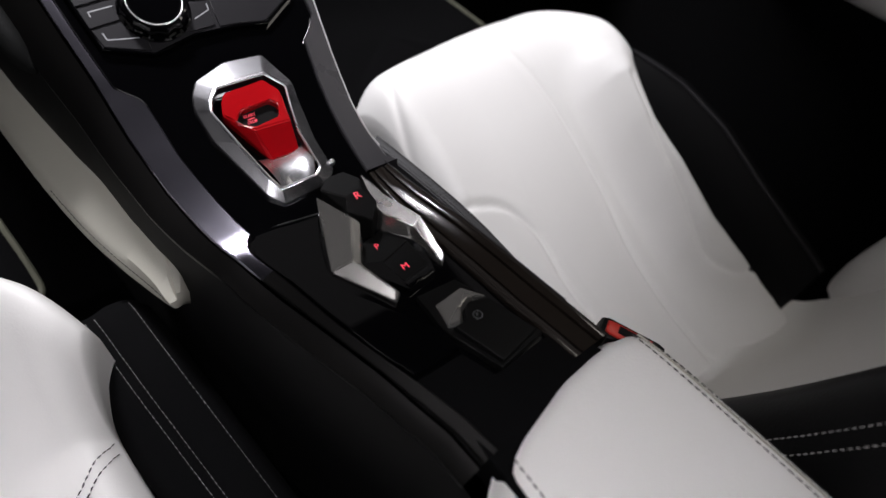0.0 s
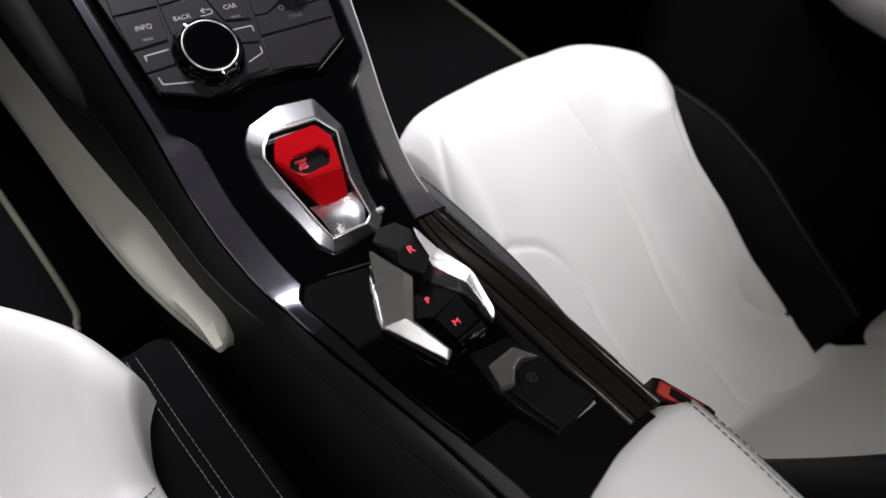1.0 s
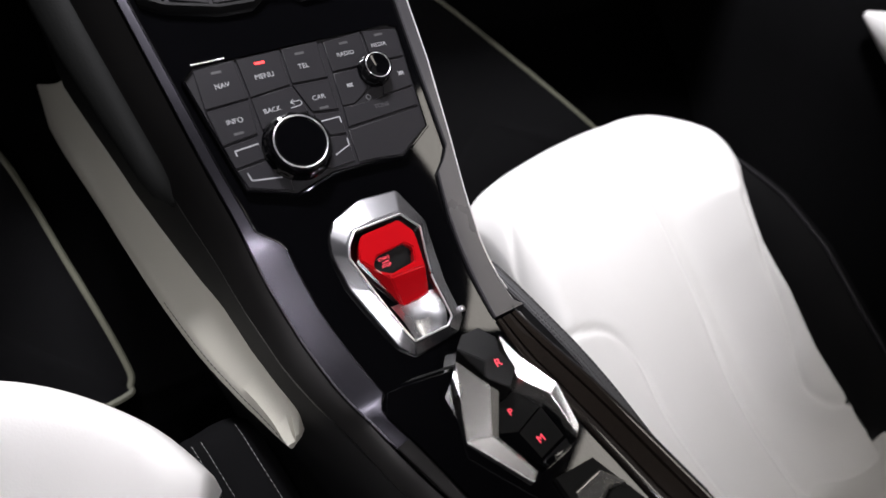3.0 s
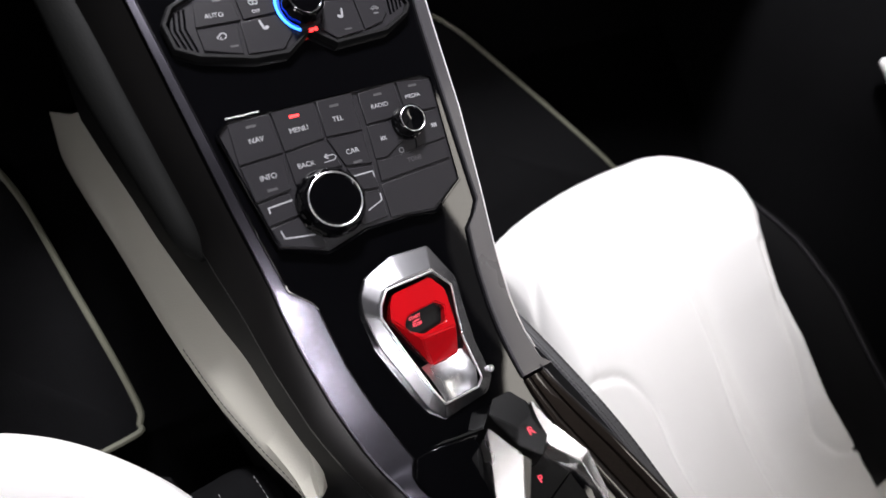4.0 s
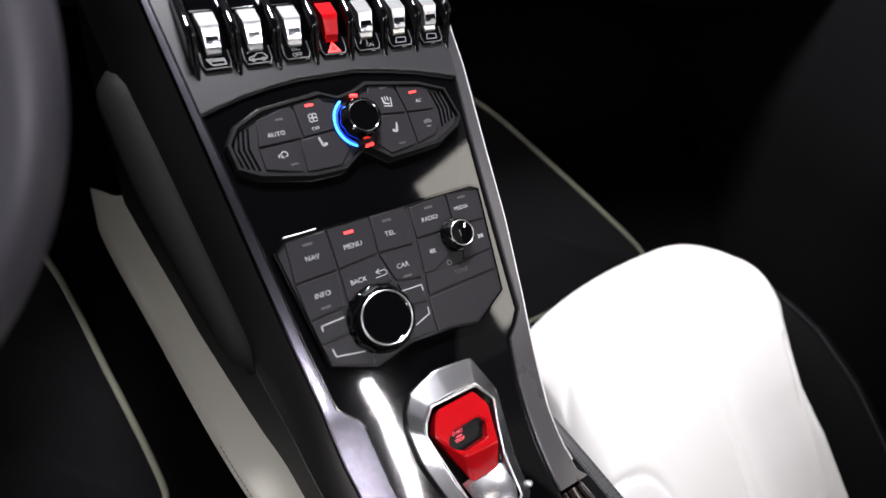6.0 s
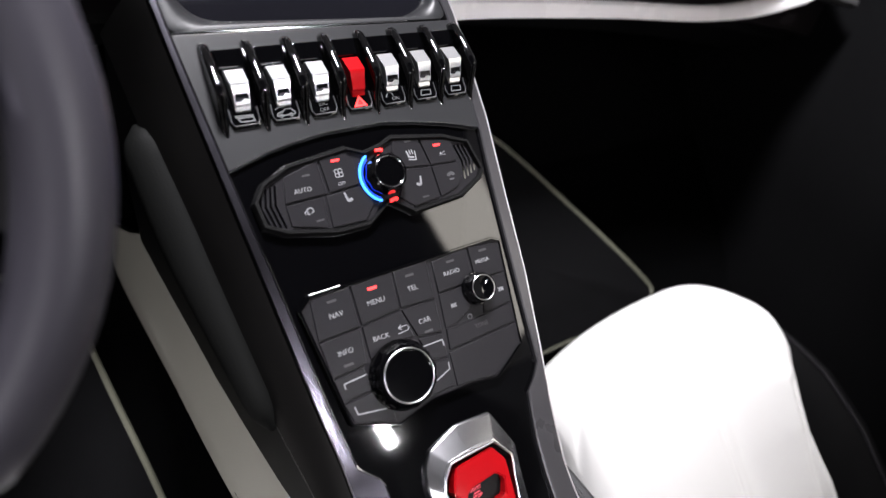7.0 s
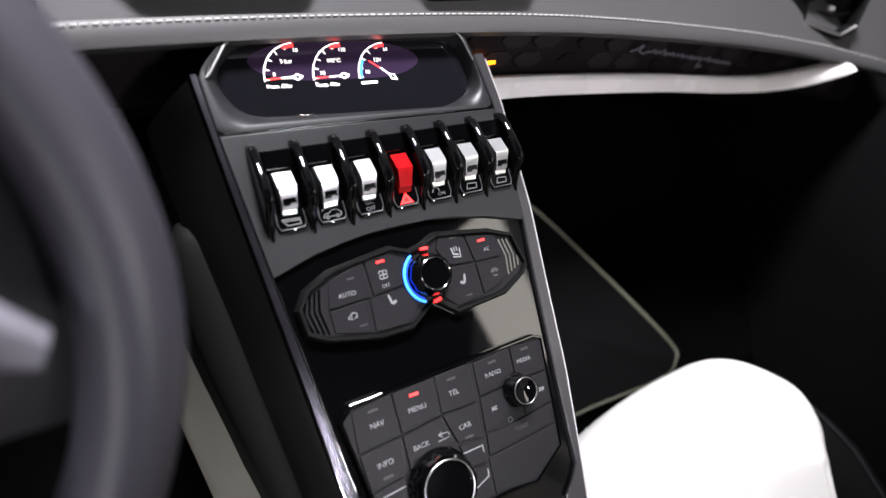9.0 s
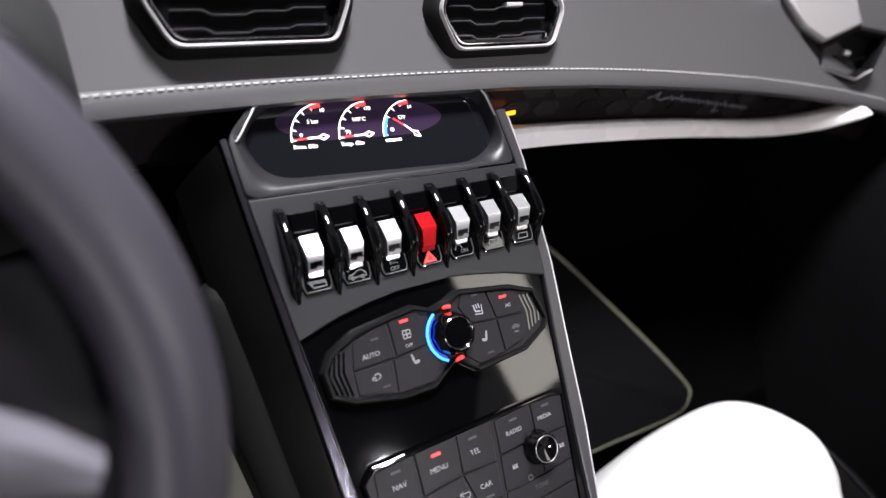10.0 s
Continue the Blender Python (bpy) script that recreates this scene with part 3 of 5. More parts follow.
def toggle(i):
    u = -86.5 + 28.4 * i
    red = i == 3
    root = thing("toggle_switch", "red hazard toggle switch between black guards" if red else "silver toggle switch between glossy black guards", "switch", tuple(sp(u, -5, 0)), group="toggle switches in a row")
    part("upper_plate", prism([(u - 8.5, 23.5), (u + 8.5, 23.5), (u + 8.5, 10), (u - 8.5, 10)], 4.5, 6.0, STACK, 0.8), M_GLOSS, root)
    part("well", prism([(u - 10.5, 24), (u + 10.5, 24), (u + 11, -26), (u + 9, -31.5), (u - 9, -31.5), (u - 11, -26)], 1.5, 4.5, STACK, 1.2), M_GLOSS, root)
    tray = [(u + 9.3, -18), (u + 9.6, -26.5), (u + 8, -30), (u - 8, -30), (u - 9.6, -26.5), (u - 9.3, -18)]
    part("tray_rim", tube([sp(x, y, 4.7) for x, y in tray], 0.00055, 6), M_DIM, root, "fine grey rim")
    m = STACK @ Matrix.Translation((u * MM, -1 * MM, 4 * MM)) @ Matrix.Rotation(radians(-10), 4, "X")
    lever = part("lever", ribbon(((8, 2, 6.4), (7, 6.8, 6.3), (-5.5, 10.8, 6.1), (-7.2, 10.2, 5.7), (-10.5, 7.6, 5.3), (-17, 2.5, 5.0), (-17, -3, 5.0), (8, -3, 6.4)), m), M_RED if red else M_LEVER, root,
                 "red lever" if red else "satin silver lever")
    if not red:
        fm = m @ Matrix.Translation((0, -13.4 * MM, 5.55 * MM)) @ Matrix.Rotation(radians(38.5), 4, "X")
        part("window", prism([(-4.3, 2.6), (4.3, 2.6), (4.7, -1.6), (1.2, -0.9), (-0.6, -2.6), (-4.6, -2.2)], -0.6, 0.25, fm), M_GUN, lever, "dark chrome window")
        part("window_shade", prism([(-3.6, 2.0), (3.8, 2.0), (4.0, 0.3), (-3.9, -0.6)], 0.1, 0.4, fm), M_GLOSS, lever, "dark slot")
    part("foot", ribbon(((-16, 1.2, 5.3), (-17, 3.2, 5.2), (-20.5, 2.4, 4.8), (-21.5, -2, 4.8), (-16, -2, 5.3)), STACK @ Matrix.Translation((u * MM, 0, 4 * MM)), 0.35), M_RED if red else M_ALU, root)
    w = 4.6
    if red:
        icon = prism([(u - 5.4, -28.6), (u + 5.4, -28.6), (u + 0.3, -20.6)], w - 1, w + 0.1, STACK)
        tri = part("warning_triangle", icon, M_REDLED, root, "red lit triangle")
        part("triangle_mark", stroke([(u - 1.4, -26.6), (u + 1.6, -26.6), (u + 0.1, -24)], 0.7, STACK, w + 0.15, closed=True), M_RED, tri)
    elif i == 2:
        icon = text_mesh("ESC", u, -22.6, 2.9, STACK, w)
        text_mesh("OFF", u, -27.2, 2.9, STACK, w, bm=icon)
        part("icon", icon, M_ICON, root)
    elif i == 1:
        icon = stroke([(u - 6.5, -27), (u - 5.5, -25), (u - 2, -24.4), (u, -22.6), (u + 4, -22.8), (u + 6.5, -25.5), (u + 6, -27)], 0.9, STACK, w, closed=True)
        stroke([(u - 6.5, -22), (u - 3.5, -20.8), (u - 1, -21.2)], 0.9, STACK, w, icon)
        stroke(arc(u - 3.6, -27.2, 1.2, 0, 330, 8), 0.8, STACK, w, icon)
        stroke(arc(u + 3.6, -27.2, 1.2, 0, 330, 8), 0.8, STACK, w, icon)
        part("icon", icon, M_ICON, root)
    elif i == 4:
        icon = stroke([(u - 6, -24.5), (u - 4, -21.5), (u - 1, -21.5), (u, -24)], 0.9, STACK, w)
        text_mesh("ON", u + 1.5, -26.4, 2.8, STACK, w, bm=icon)
        part("icon", icon, M_ICON, root)
    elif i == 0:
        icon = stroke([(u - 6, -23.2), (u + 5.5, -23.6), (u + 6, -27.5), (u - 3, -27.5)], 1.0, STACK, w, closed=True)
        stroke([(u - 4.5, -24.6), (u + 5.2, -24.8)], 1.0, STACK, w, icon)
        part("icon", icon, M_ICON, root)
    else:
        part("icon", stroke([(u - 4.5, -27.2), (u + 4.5, -27.2), (u + 5, -23.4), (u - 3, -23)], 0.9, STACK, w, closed=True), M_ICON, root)


for i in range(7):
    toggle(i)
for i in range(8):
    u = -100.7 + 28.3 * i
    rows_ = []
    for y, w, half in ((29, 0, 2.7), (28, 7, 2.9), (24, 10.5, 3.1), (10, 15.5, 3.2), (-5, 19.5, 3.3), (-11.5, 20.5, 3.3), (-15, 18.5, 3.2), (-24, 9, 2.9), (-32, 3, 2.4), (-36, 0, 2.0)):
        crest = [sp(u - half * math.cos(math.pi * q / 10), y, max(0.0, w - 1.6) + 2.4 * math.sin(math.pi * q / 10)) for q in range(11)]
        rows_.append([sp(u - half, y, -2)] + crest + [sp(u + half, y, -2)])
    root = thing("switch_guard", "curved glossy black guard beside the toggle switches", "switch guard", tuple(sp(u, 0, 0)), group="switch guards in a row")
    part("blade", loft(rows_, True, True), M_GLOSS, root, "", True, 40)

# ---- climate panel ----
climate = thing("climate_panel", "black winged climate control panel with a round knob", "control panel", tuple(sp(0, -85, 0)))
CL = [(-98, -83), (-90, -71), (-70, -61), (-24, -55), (-10, -61), (4, -58), (15, -53), (60, -59.5), (82, -68), (88.5, -94), (84, -101), (62, -112.5), (17.5, -116), (0, -102.5), (-21, -117), (-46, -117), (-82, -109), (-96, -101)]
CLi = [(x * 0.955 - 0.2, -85 + (y + 85) * 0.86) for x, y in CL]
part("rim", ringed(CL, CLi, ((0, -4), (0, 3), (0.35, 5.5), (0.8, 5.5), (1.0, 3.0), (1.0, -1))), M_FLANK, climate, "black moulded rim")
part("base", prism(CLi, -3, 2.2), M_KEY, climate)


def key(parent, pts, w0=2.0, w1=3.6, mat=None, name="key", inset=0.6, label=""):
    cx, cy = sum(p[0] for p in pts) / len(pts), sum(p[1] for p in pts) / len(pts)
    q = []
    for x, y in pts:
        d = math.hypot(x - cx, y - cy)
        q.append((cx + (x - cx) * (d - inset) / d, cy + (y - cy) * (d - inset) / d))
    return part(name, prism(q, w0, w1, STACK, 0.45), mat or M_KEY, parent, label)


auto_key = key(climate, [(-73, -69), (-46, -61.5), (-45, -87), (-77, -88)])
fan_key = key(climate, [(-45, -61), (-24, -59.5), (-19, -66), (-19, -85), (-44, -87)])
recirc_key = key(climate, [(-77, -89), (-48, -88), (-51, -111), (-77, -104)])
seat_key = key(climate, [(-47, -88), (-20, -86), (-12, -101), (-22, -112), (-49, -111.5)])
air_key = key(climate, [(16, -57), (37, -60), (41, -82), (19, -80), (12, -66)])
ac_key = key(climate, [(38, -60), (66, -65), (66, -83), (42, -82)])
seat_key2 = key(climate, [(19, -81), (41, -83), (42, -108), (19, -111), (8, -101)])
screen_key = key(climate, [(42, -83), (66, -84), (67, -96), (60, -104), (43, -108)])
part("lettering", text_mesh("AUTO", -62, -81, 3.2, STACK, 3.65), M_INK, auto_key)
icon = text_mesh("OFF", -33, -82, 2.4, STACK, 3.65)
for q in range(4):
    stroke(arc(-33 + 2 * math.cos(q * 1.571 + 0.8), -74 + 2 * math.sin(q * 1.571 + 0.8), 1.6, 0, 330, 9), 0.7, STACK, 3.65, icon)
part("fan_symbol", icon, M_INK, fan_key)
icon = stroke([(x * 0.7 - 18.6, y * 0.7 - 28.8) for x, y in ((-66.2, -98.2), (-66.4, -96.2), (-64.4, -95.6), (-62.8, -93.4), (-59.6, -93.0), (-57.6, -94.8), (-57.8, -97.4), (-60.0, -98.6))], 0.7, STACK, 3.65)
stroke([(-62.6, -96.4), (-63.6, -97.8), (-61.9, -98.3)], 0.6, STACK, 3.65, icon)
part("symbol", icon, M_INK, recirc_key)
for kx, flip, kk in ((-31, 1, seat_key), (28, -1, seat_key2)):
    icon = stroke([(kx - 2.2 * flip, -89.0), (kx - 1.2 * flip, -93.2)], 1.3, STACK, 3.65)
    stroke([(kx - 1.7 * flip, -91.4), (kx - 0.9 * flip, -94.6), (kx + 1.2 * flip, -95.2)], 1.7, STACK, 3.65, icon)
    stroke([(kx - 0.4 * flip, -95.0), (kx + 2.2 * flip, -94.2)], 2.0, STACK, 3.65, icon)
    part("seat_symbol", icon, M_INK, kk)
icon = stroke([(24.6, -68.0), (25.6, -72.6), (29.4, -73.4)], 1.2, STACK, 3.65)
stroke([(24.8, -74.6), (31.0, -75.6), (31.6, -69.0)], 0.8, STACK, 3.65, icon)
for kx in (27.0, 29.0):
    stroke([(kx, -67.6), (kx + 0.4, -70.6)], 0.8, STACK, 3.65, icon)
part("air_symbol", icon, M_INK, air_key)
part("lettering", text_mesh("AC", 55, -75, 2.7, STACK, 3.65), M_INK, ac_key)
icon = stroke(arc(57, -94.5, 3.6, 155, 25, 9), 0.9, STACK, 3.65)
stroke(arc(57, -94.5, 2.2, 155, 25, 7), 1.2, STACK, 3.65, icon)
stroke([(55.2, -96.2), (58.6, -96.4)], 1.2, STACK, 3.65, icon)
part("windscreen_symbol", icon, M_ICON, screen_key)
for kx, ky, kk in ((-33, -64.5, fan_key), (52, -67.5, ac_key)):
    part("indicator_light", stroke([(kx - 2.6, ky), (kx + 2.6, ky)], 1.6, STACK, 3.65), M_REDLED, kk, "red lit indicator")
for kx, ky, kk in ((-57, -71, auto_key), (-56, -104, recirc_key), (28, -60.5, air_key), (30, -105, seat_key2)):
    part("indicator_light", stroke([(kx - 2.4, ky), (kx + 2.4, ky)], 1.3, STACK, 3.65), M_DIM, kk)
for k in range(4):
    x = -82.5 - 3.4 * k
    part("grille_slot", stroke([(x + 2.5, -74 - 0.7 * k), (x - 0.6, -87), (x + 2.2, -103 + 1.2 * k)], 1.5, STACK, 2.3, thick=0.4), M_GLOSS, climate)
    x = 69.5 + 3.6 * k
    part("grille_slot", stroke([(x - 1.6, -70.5 - 0.5 * k), (x + 1.6, -84), (x, -98 + 1.6 * k)], 1.5, STACK, 2.3, thick=0.4), M_GLOSS, climate)
KN = STACK @ Matrix.Translation((0.5 * MM, -82.5 * MM, 0))
knob = part("knob", lathe(((15.5, 2), (15.5, 9), (14.6, 12), (13.8, 15.5), (12.8, 16.4), (10.8, 16.4), (10.2, 15.6), (0.1, 15.6)), KN, 48, wobble=0.02, lobes=10), M_GLOSS, climate, "glossy black rotary knob", True, 14)
part("knob_ring", tube([KN @ Vector((11.6 * MM * math.cos(q), 11.6 * MM * math.sin(q), 16.4 * MM)) for q in np.linspace(0, 2 * math.pi, 40, endpoint=False)], 0.0005, 6, True), M_CHROME, knob)
part("blue_ring", tube([KN @ Vector((19 * MM * math.cos(q), 19.5 * MM * math.sin(q), 4.6 * MM)) for q in np.linspace(radians(122), radians(248), 24)], 0.0010, 8), M_BLUELED, climate, "blue lit arc")
part("blue_ring", tube([KN @ Vector((17.0 * MM * math.cos(q), 17.4 * MM * math.sin(q), 4.0 * MM)) for q in np.linspace(radians(126), radians(244), 24)], 0.0007, 8), M_BLUEDIM, climate, "blue lit arc")
part("red_ring", tube([KN @ Vector((18.5 * MM * math.cos(q), 19.5 * MM * math.sin(q), 4.6 * MM)) for q in np.linspace(radians(266), radians(286), 8)], 0.0014, 8), M_REDLED, climate, "red lit arc")
part("red_ring", tube([KN @ Vector((18.5 * MM * math.cos(q), 19.5 * MM * math.sin(q), 4.6 * MM)) for q in np.linspace(radians(76), radians(94), 8)], 0.0012, 8), M_REDLED, climate, "red lit arc")

# ---- media panel ----
media = thing("media_panel", "black media control panel with labelled keys and two knobs", "control panel", tuple(sp(0, -205, 0)))
ME = [(-89, -161), (-79, -152.5), (76, -149), (84.5, -153), (77, -238.5), (47, -257), (24, -253.5), (-11, -252.5), (-43, -260), (-76, -247)]
MEi = [(-87, -161.3), (-78.3, -154), (75.4, -150.6), (82.6, -154), (75.3, -237.5), (46.4, -255), (24, -251.6), (-11, -250.6), (-43, -258), (-74.6, -245.6)]
part("rim", ringed(ME, MEi, ((0, -4), (0, 3.2), (0.4, 4.2), (0.9, 4.2), (1.0, 3.4), (1.0, -1))), M_GLOSS, media, "gloss black rim")
part("base", prism(MEi, -3, 2.0), M_KEY, media)
part("bright_edge", tube([sp(-79.5, -152, 3.6), sp(-66, -152, 3.8), sp(-56, -151.6, 3.6)], 0.0006, 6), M_ALU, media)


def media_key(text, pts, tx, ty, size, mat=M_INK, led=None, lit=False):
    k = key(media, pts, 1.8, 3.5)
    part("lettering", text_mesh(text, tx, ty, size * 0.86, STACK, 3.55), mat, k)
    if led:
        part("indicator_light", stroke([(led[0] - 3, led[1]), (led[0] + 3, led[1])], 1.8, STACK, 3.55), M_REDLED if lit else M_DIM, k, "red lit indicator" if lit else "")
    return k


media_key("NAV", [(-80, -155.5), (-49.8, -154), (-49.8, -183.5), (-82, -185)], -64.5, -170.5, 4.2, led=(-65, -160.5))
media_key("MENU", [(-49.2, -154), (-15.5, -153), (-17.5, -180.5), (-49.2, -183.3)], -33.5, -170, 4.2, led=(-33.5, -160), lit=True)
media_key("TEL", [(-14.8, -153), (14.5, -152), (12.5, -181.5), (-16.7, -180.4)], -3, -169, 4.2, led=(-2.5, -159))
media_key("INFO", [(-82, -185.7), (-50, -184.2), (-53, -209.5), (-80, -212)], -65.5, -197, 4.2, led=(-66, -206))
back = media_key("BACK", [(-49.4, -184), (-17.4, -181.3), (-12, -203), (-30, -203), (-50, -208)], -37.5, -195.5, 4.0)
part("arrow", stroke([(-24, -197.4), (-16, -197), (-14.6, -195), (-16, -193.2), (-22, -193.4)], 0.55, STACK, 3.55, stroke([(-20.6, -195.2), (-23, -193.5), (-20.6, -191.8)], 0.6, STACK, 3.55)), M_INK, back)
media_key("CAR", [(-16.8, -181.2), (12.4, -182), (11, -207), (-10, -204)], -1, -194.5, 4.2, led=(0, -203))
for pts, br in (([(-79.5, -213), (-56, -211), (-54, -228), (-77.5, -230)], [(-73, -221), (-73, -217.5), (-56, -216.5)]),
                ([(-77, -231), (-53, -229), (-43, -246), (-44, -256), (-74, -245)], [(-70.5, -235), (-69.5, -240.5), (-49, -244)]),
                ([(-10, -206), (11, -208), (9.5, -226), (-5, -224)], [(-8, -212.5), (8.5, -212.5), (8.5, -217)]),
                ([(-5, -225), (9.3, -227), (8, -248), (-12, -249), (-20, -246)], [(8, -230), (7.5, -235), (-5, -239.5)])):
    k = key(media, pts, 1.8, 3.4)
    part("corner_mark", stroke(br, 0.9, STACK, 3.45), M_INK, k)
media_key("RADIO", [(18, -154), (51, -151.5), (50, -178), (16.5, -178.5)], 32.5, -166.5, 3.8, led=(34, -158))
media_key("MEDIA", [(52, -151.5), (81.5, -154.5), (79.5, -178), (51, -178)], 62, -165, 3.6, led=(65, -157))
for pts in ([(16.4, -179.2), (40, -179), (42, -196), (24, -206), (14, -205)], [(60, -179), (79.4, -178.8), (77.5, -203), (50, -205), (52, -197)]):
    k = key(media, pts, 1.8, 3.3)
    kx, d = (27.5, -1) if pts[0][0] < 20 else (70, 1)
    icon = stroke([(kx + 3.2 * d, -189.6), (kx + 3.2 * d, -192.6)], 0.6, STACK, 3.35)
    for kk in (kx, kx + 2.0 * d):
        stroke([(kk - 0.9 * d, -189.8), (kk + 0.7 * d, -191.1), (kk - 0.9 * d, -192.4)], 0.8, STACK, 3.35, icon)
    part("skip_symbol", icon, M_INK, k)
    if d < 0:
        part("power_symbol", stroke(arc(37, -203.5, 1.9, 0, 350, 14), 0.6, STACK, 3.35), M_ICON, k)
media_key("TONE", [(14, -206), (24, -207), (77.3, -204), (75.5, -219), (12, -222)], 45, -212.3, 3.8, M_DIM)
part("cover_plate", prism([(11.6, -224), (75.4, -221), (74.6, -237), (46.2, -253.6), (24, -250.4), (10, -249.5)], 1.8, 3.2, STACK, 0.5), M_KEY, media)


def rotary(x, y, r, h, parent, lobes):
    m = STACK @ Matrix.Translation((x * MM, y * MM, 0))
    k = part("knob", lathe(((r * 1.02, 2), (r * 1.03, 5), (r * 0.97, 6.5), (r * 0.97, h - 3), (r * 0.92, h - 0.6), (r * 0.85, h), (r * 0.77, h), (r * 0.73, h - 0.6), (r * 0.4, h - (0.6 if r > 15 else 1.8)), (0.1, h - (0.6 if r > 15 else 2.4))), m, 60, wobble=0.025, lobes=lobes, plain=r * 0.9),
             M_GLOSS, parent, "glossy black rotary knob with a bright ring", True, 14)
    part("knob_ring", tube([m @ Vector((r * 0.81 * MM * math.cos(q), r * 0.81 * MM * math.sin(q), h * MM)) for q in np.linspace(0, 2 * math.pi, 60, endpoint=False)], 0.028 * r * MM, 6, True), M_ALU, k, "bright ring")
    part("collar", lathe(((r * 1.09, 1.5), (r * 1.09, 4), (r * 1.04, 5.2), (r * 0.95, 5.2)), m, 48), M_GLOSS, k)
    return k


rotary(-30, -226, 23.5, 16, media, 12)
rotary(49.5, -184.5, 12.0, 15, media, 10)

# ---- start button unit ----
BSLOPE = radians(27)
BEZ = Matrix.Translation((0, -0.2325, 0.537)) @ Matrix.Rotation(BSLOPE, 4, "X")
starter = thing("start_button_unit", "brushed aluminium bezel round a red flip cover over the start button", "start button", (0, -0.28, 0.51))
BO = [(-26, -6), (0, 3.5), (31, 1.5), (43, -29), (40.5, -47), (37, -80), (38.5, -109), (30, -118), (-9, -121), (-18, -110), (-35, -55), (-36.5, -29), (-33, -16)]
BI = [(-16, -19.5), (0, -19.3), (22.7, -19), (33.7, -33.5), (29.5, -51), (25.5, -72), (27, -105), (21, -110), (-7.5, -110.5), (-12, -98), (-20.5, -66), (-27.5, -37), (-24, -28.5)]
part("bezel", ringed(rounded(BO, 2.2, 3), rounded(BI, 1.5, 3), ((0, -6), (0, -0.4), (0.025, 0.6), (0.07, 1.2), (0.84, 6.4), (0.88, 7.0), (0.95, 7.2), (1, 6.4), (1, -14)), BEZ), M_BEZEL, starter, "brushed aluminium bezel", True, 12)
part("inner_rim", tube([BEZ @ Vector((x * MM, y * MM, 6.9 * MM)) for x, y in rounded(BI, 1.5)], 0.0009, 6, True), M_ALU, starter, "bright inner rim")
part("stud", lathe(((2.6, 0), (2.6, 3), (1.6, 4.4), (0.1, 4.8)), BEZ @ Matrix.Translation((39.5 * MM, -103 * MM, -1 * MM)), 14), M_ALU, starter)
part("well", prism(BI, -16, -12, BEZ), M_GLOSS, starter)
rows = []
for k in range(15):
    f = k / 14
    y, w = -109.5 + 29 * f, 4.0 - 10 * f + 3 * math.sin(math.pi * f)
    lx, rx = -7.2 - 3.5 * f, 20.5 + 5.5 * min(1, f * 2.2)
    rows.append([BEZ @ (Vector((lx + (rx - lx) * q, y, w + 4.0 * abs(2 * q - 1) ** 3)) * MM) for q in (j / 12 for j in range(13))])
part("ramp", loft(rows), M_DISH, starter, "polished aluminium dish under the cover", True, 60)
RH = [(-7, -42.5), (16.5, -40.5), (21.5, -46), (17, -56.5), (-3, -59), (-13.5, -51.5), (-11.5, -46)]
RT = [(-12, -24, 5.5), (20.5, -21.7, 5.0), (28.2, -34.5, 6.0), (23, -62.5, 10.0), (-6, -61.5, 10.0), (-20.8, -41, 6.0), (-17, -30.5, 6.0)]
NOSE = [(-1, -84, -4.0), (22.5, -82.5, -3.5)]
FOOT = [(-11.5, -25, -10), (20, -22.7, -10), (27.4, -35, -10), (22, -82, -11), (-0.5, -83.6, -11), (-19.8, -41, -10), (-16, -31, -10)]
bm = bmesh.new()
vt, vn, vf = ([bm.verts.new(BEZ @ (Vector(p) * MM)) for p in q] for q in (RT, NOSE, FOOT))
vh = [bm.verts.new(BEZ @ Vector((x * MM, y * MM, z * MM))) for (x, y), z in zip(RH, (6.2, 6.0, 6.8, 9.4, 9.4, 6.8, 6.3))]
vl = [bm.verts.new(BEZ @ Vector((x * MM, y * MM, -1 * MM))) for x, y in RH]
for k in range(7):
    j = (k + 1) % 7
    bm.faces.new((vt[k], vt[j], vh[j], vh[k]))
    bm.faces.new((vh[k], vh[j], vl[j], vl[k]))
for f in ((vt[4], vt[3], vn[1], vn[0]), (vt[5], vt[4], vn[0]), (vt[2], vt[3], vn[1]), (vn[0], vn[1], vf[3], vf[4]), (vt[5], vn[0], vf[4], vf[5]), (vt[2], vn[1], vf[3], vf[2]), (vt[0], vt[1], vf[1], vf[0]),
          (vt[1], vt[2], vf[2], vf[1]), (vt[5], vt[6], vf[6], vf[5]), (vt[6], vt[0], vf[0], vf[6])):
    bm.faces.new(f)
bmesh.ops.recalc_face_normals(bm, faces=bm.faces)
bmesh.ops.bevel(bm, geom=[e for e in bm.edges if e.is_manifold and e.calc_face_angle(0) > 0.25], offset=1.0 * MM, segments=3, affect="EDGES")
cover = part("flip_cover", bm, M_RED, starter, "glossy red flip cover", True, 18)
button = part("button", prism([(x * 1.05, y) for x, y in RH], -6, 0.2, BEZ, 0.3), M_FLATKEY, starter, "black start button")
part("lettering", text_mesh("STOP", -1.2, -50.8, 2.3, BEZ, 0.3, bm=text_mesh("START", -1.2, -45.2, 2.3, BEZ, 0.3)), M_REDINK, button, "red lit lettering")
part("small_print", stroke([(-3.6, -48.1), (1.6, -47.9)], 0.6, BEZ, 0.3), M_REDINK, button)

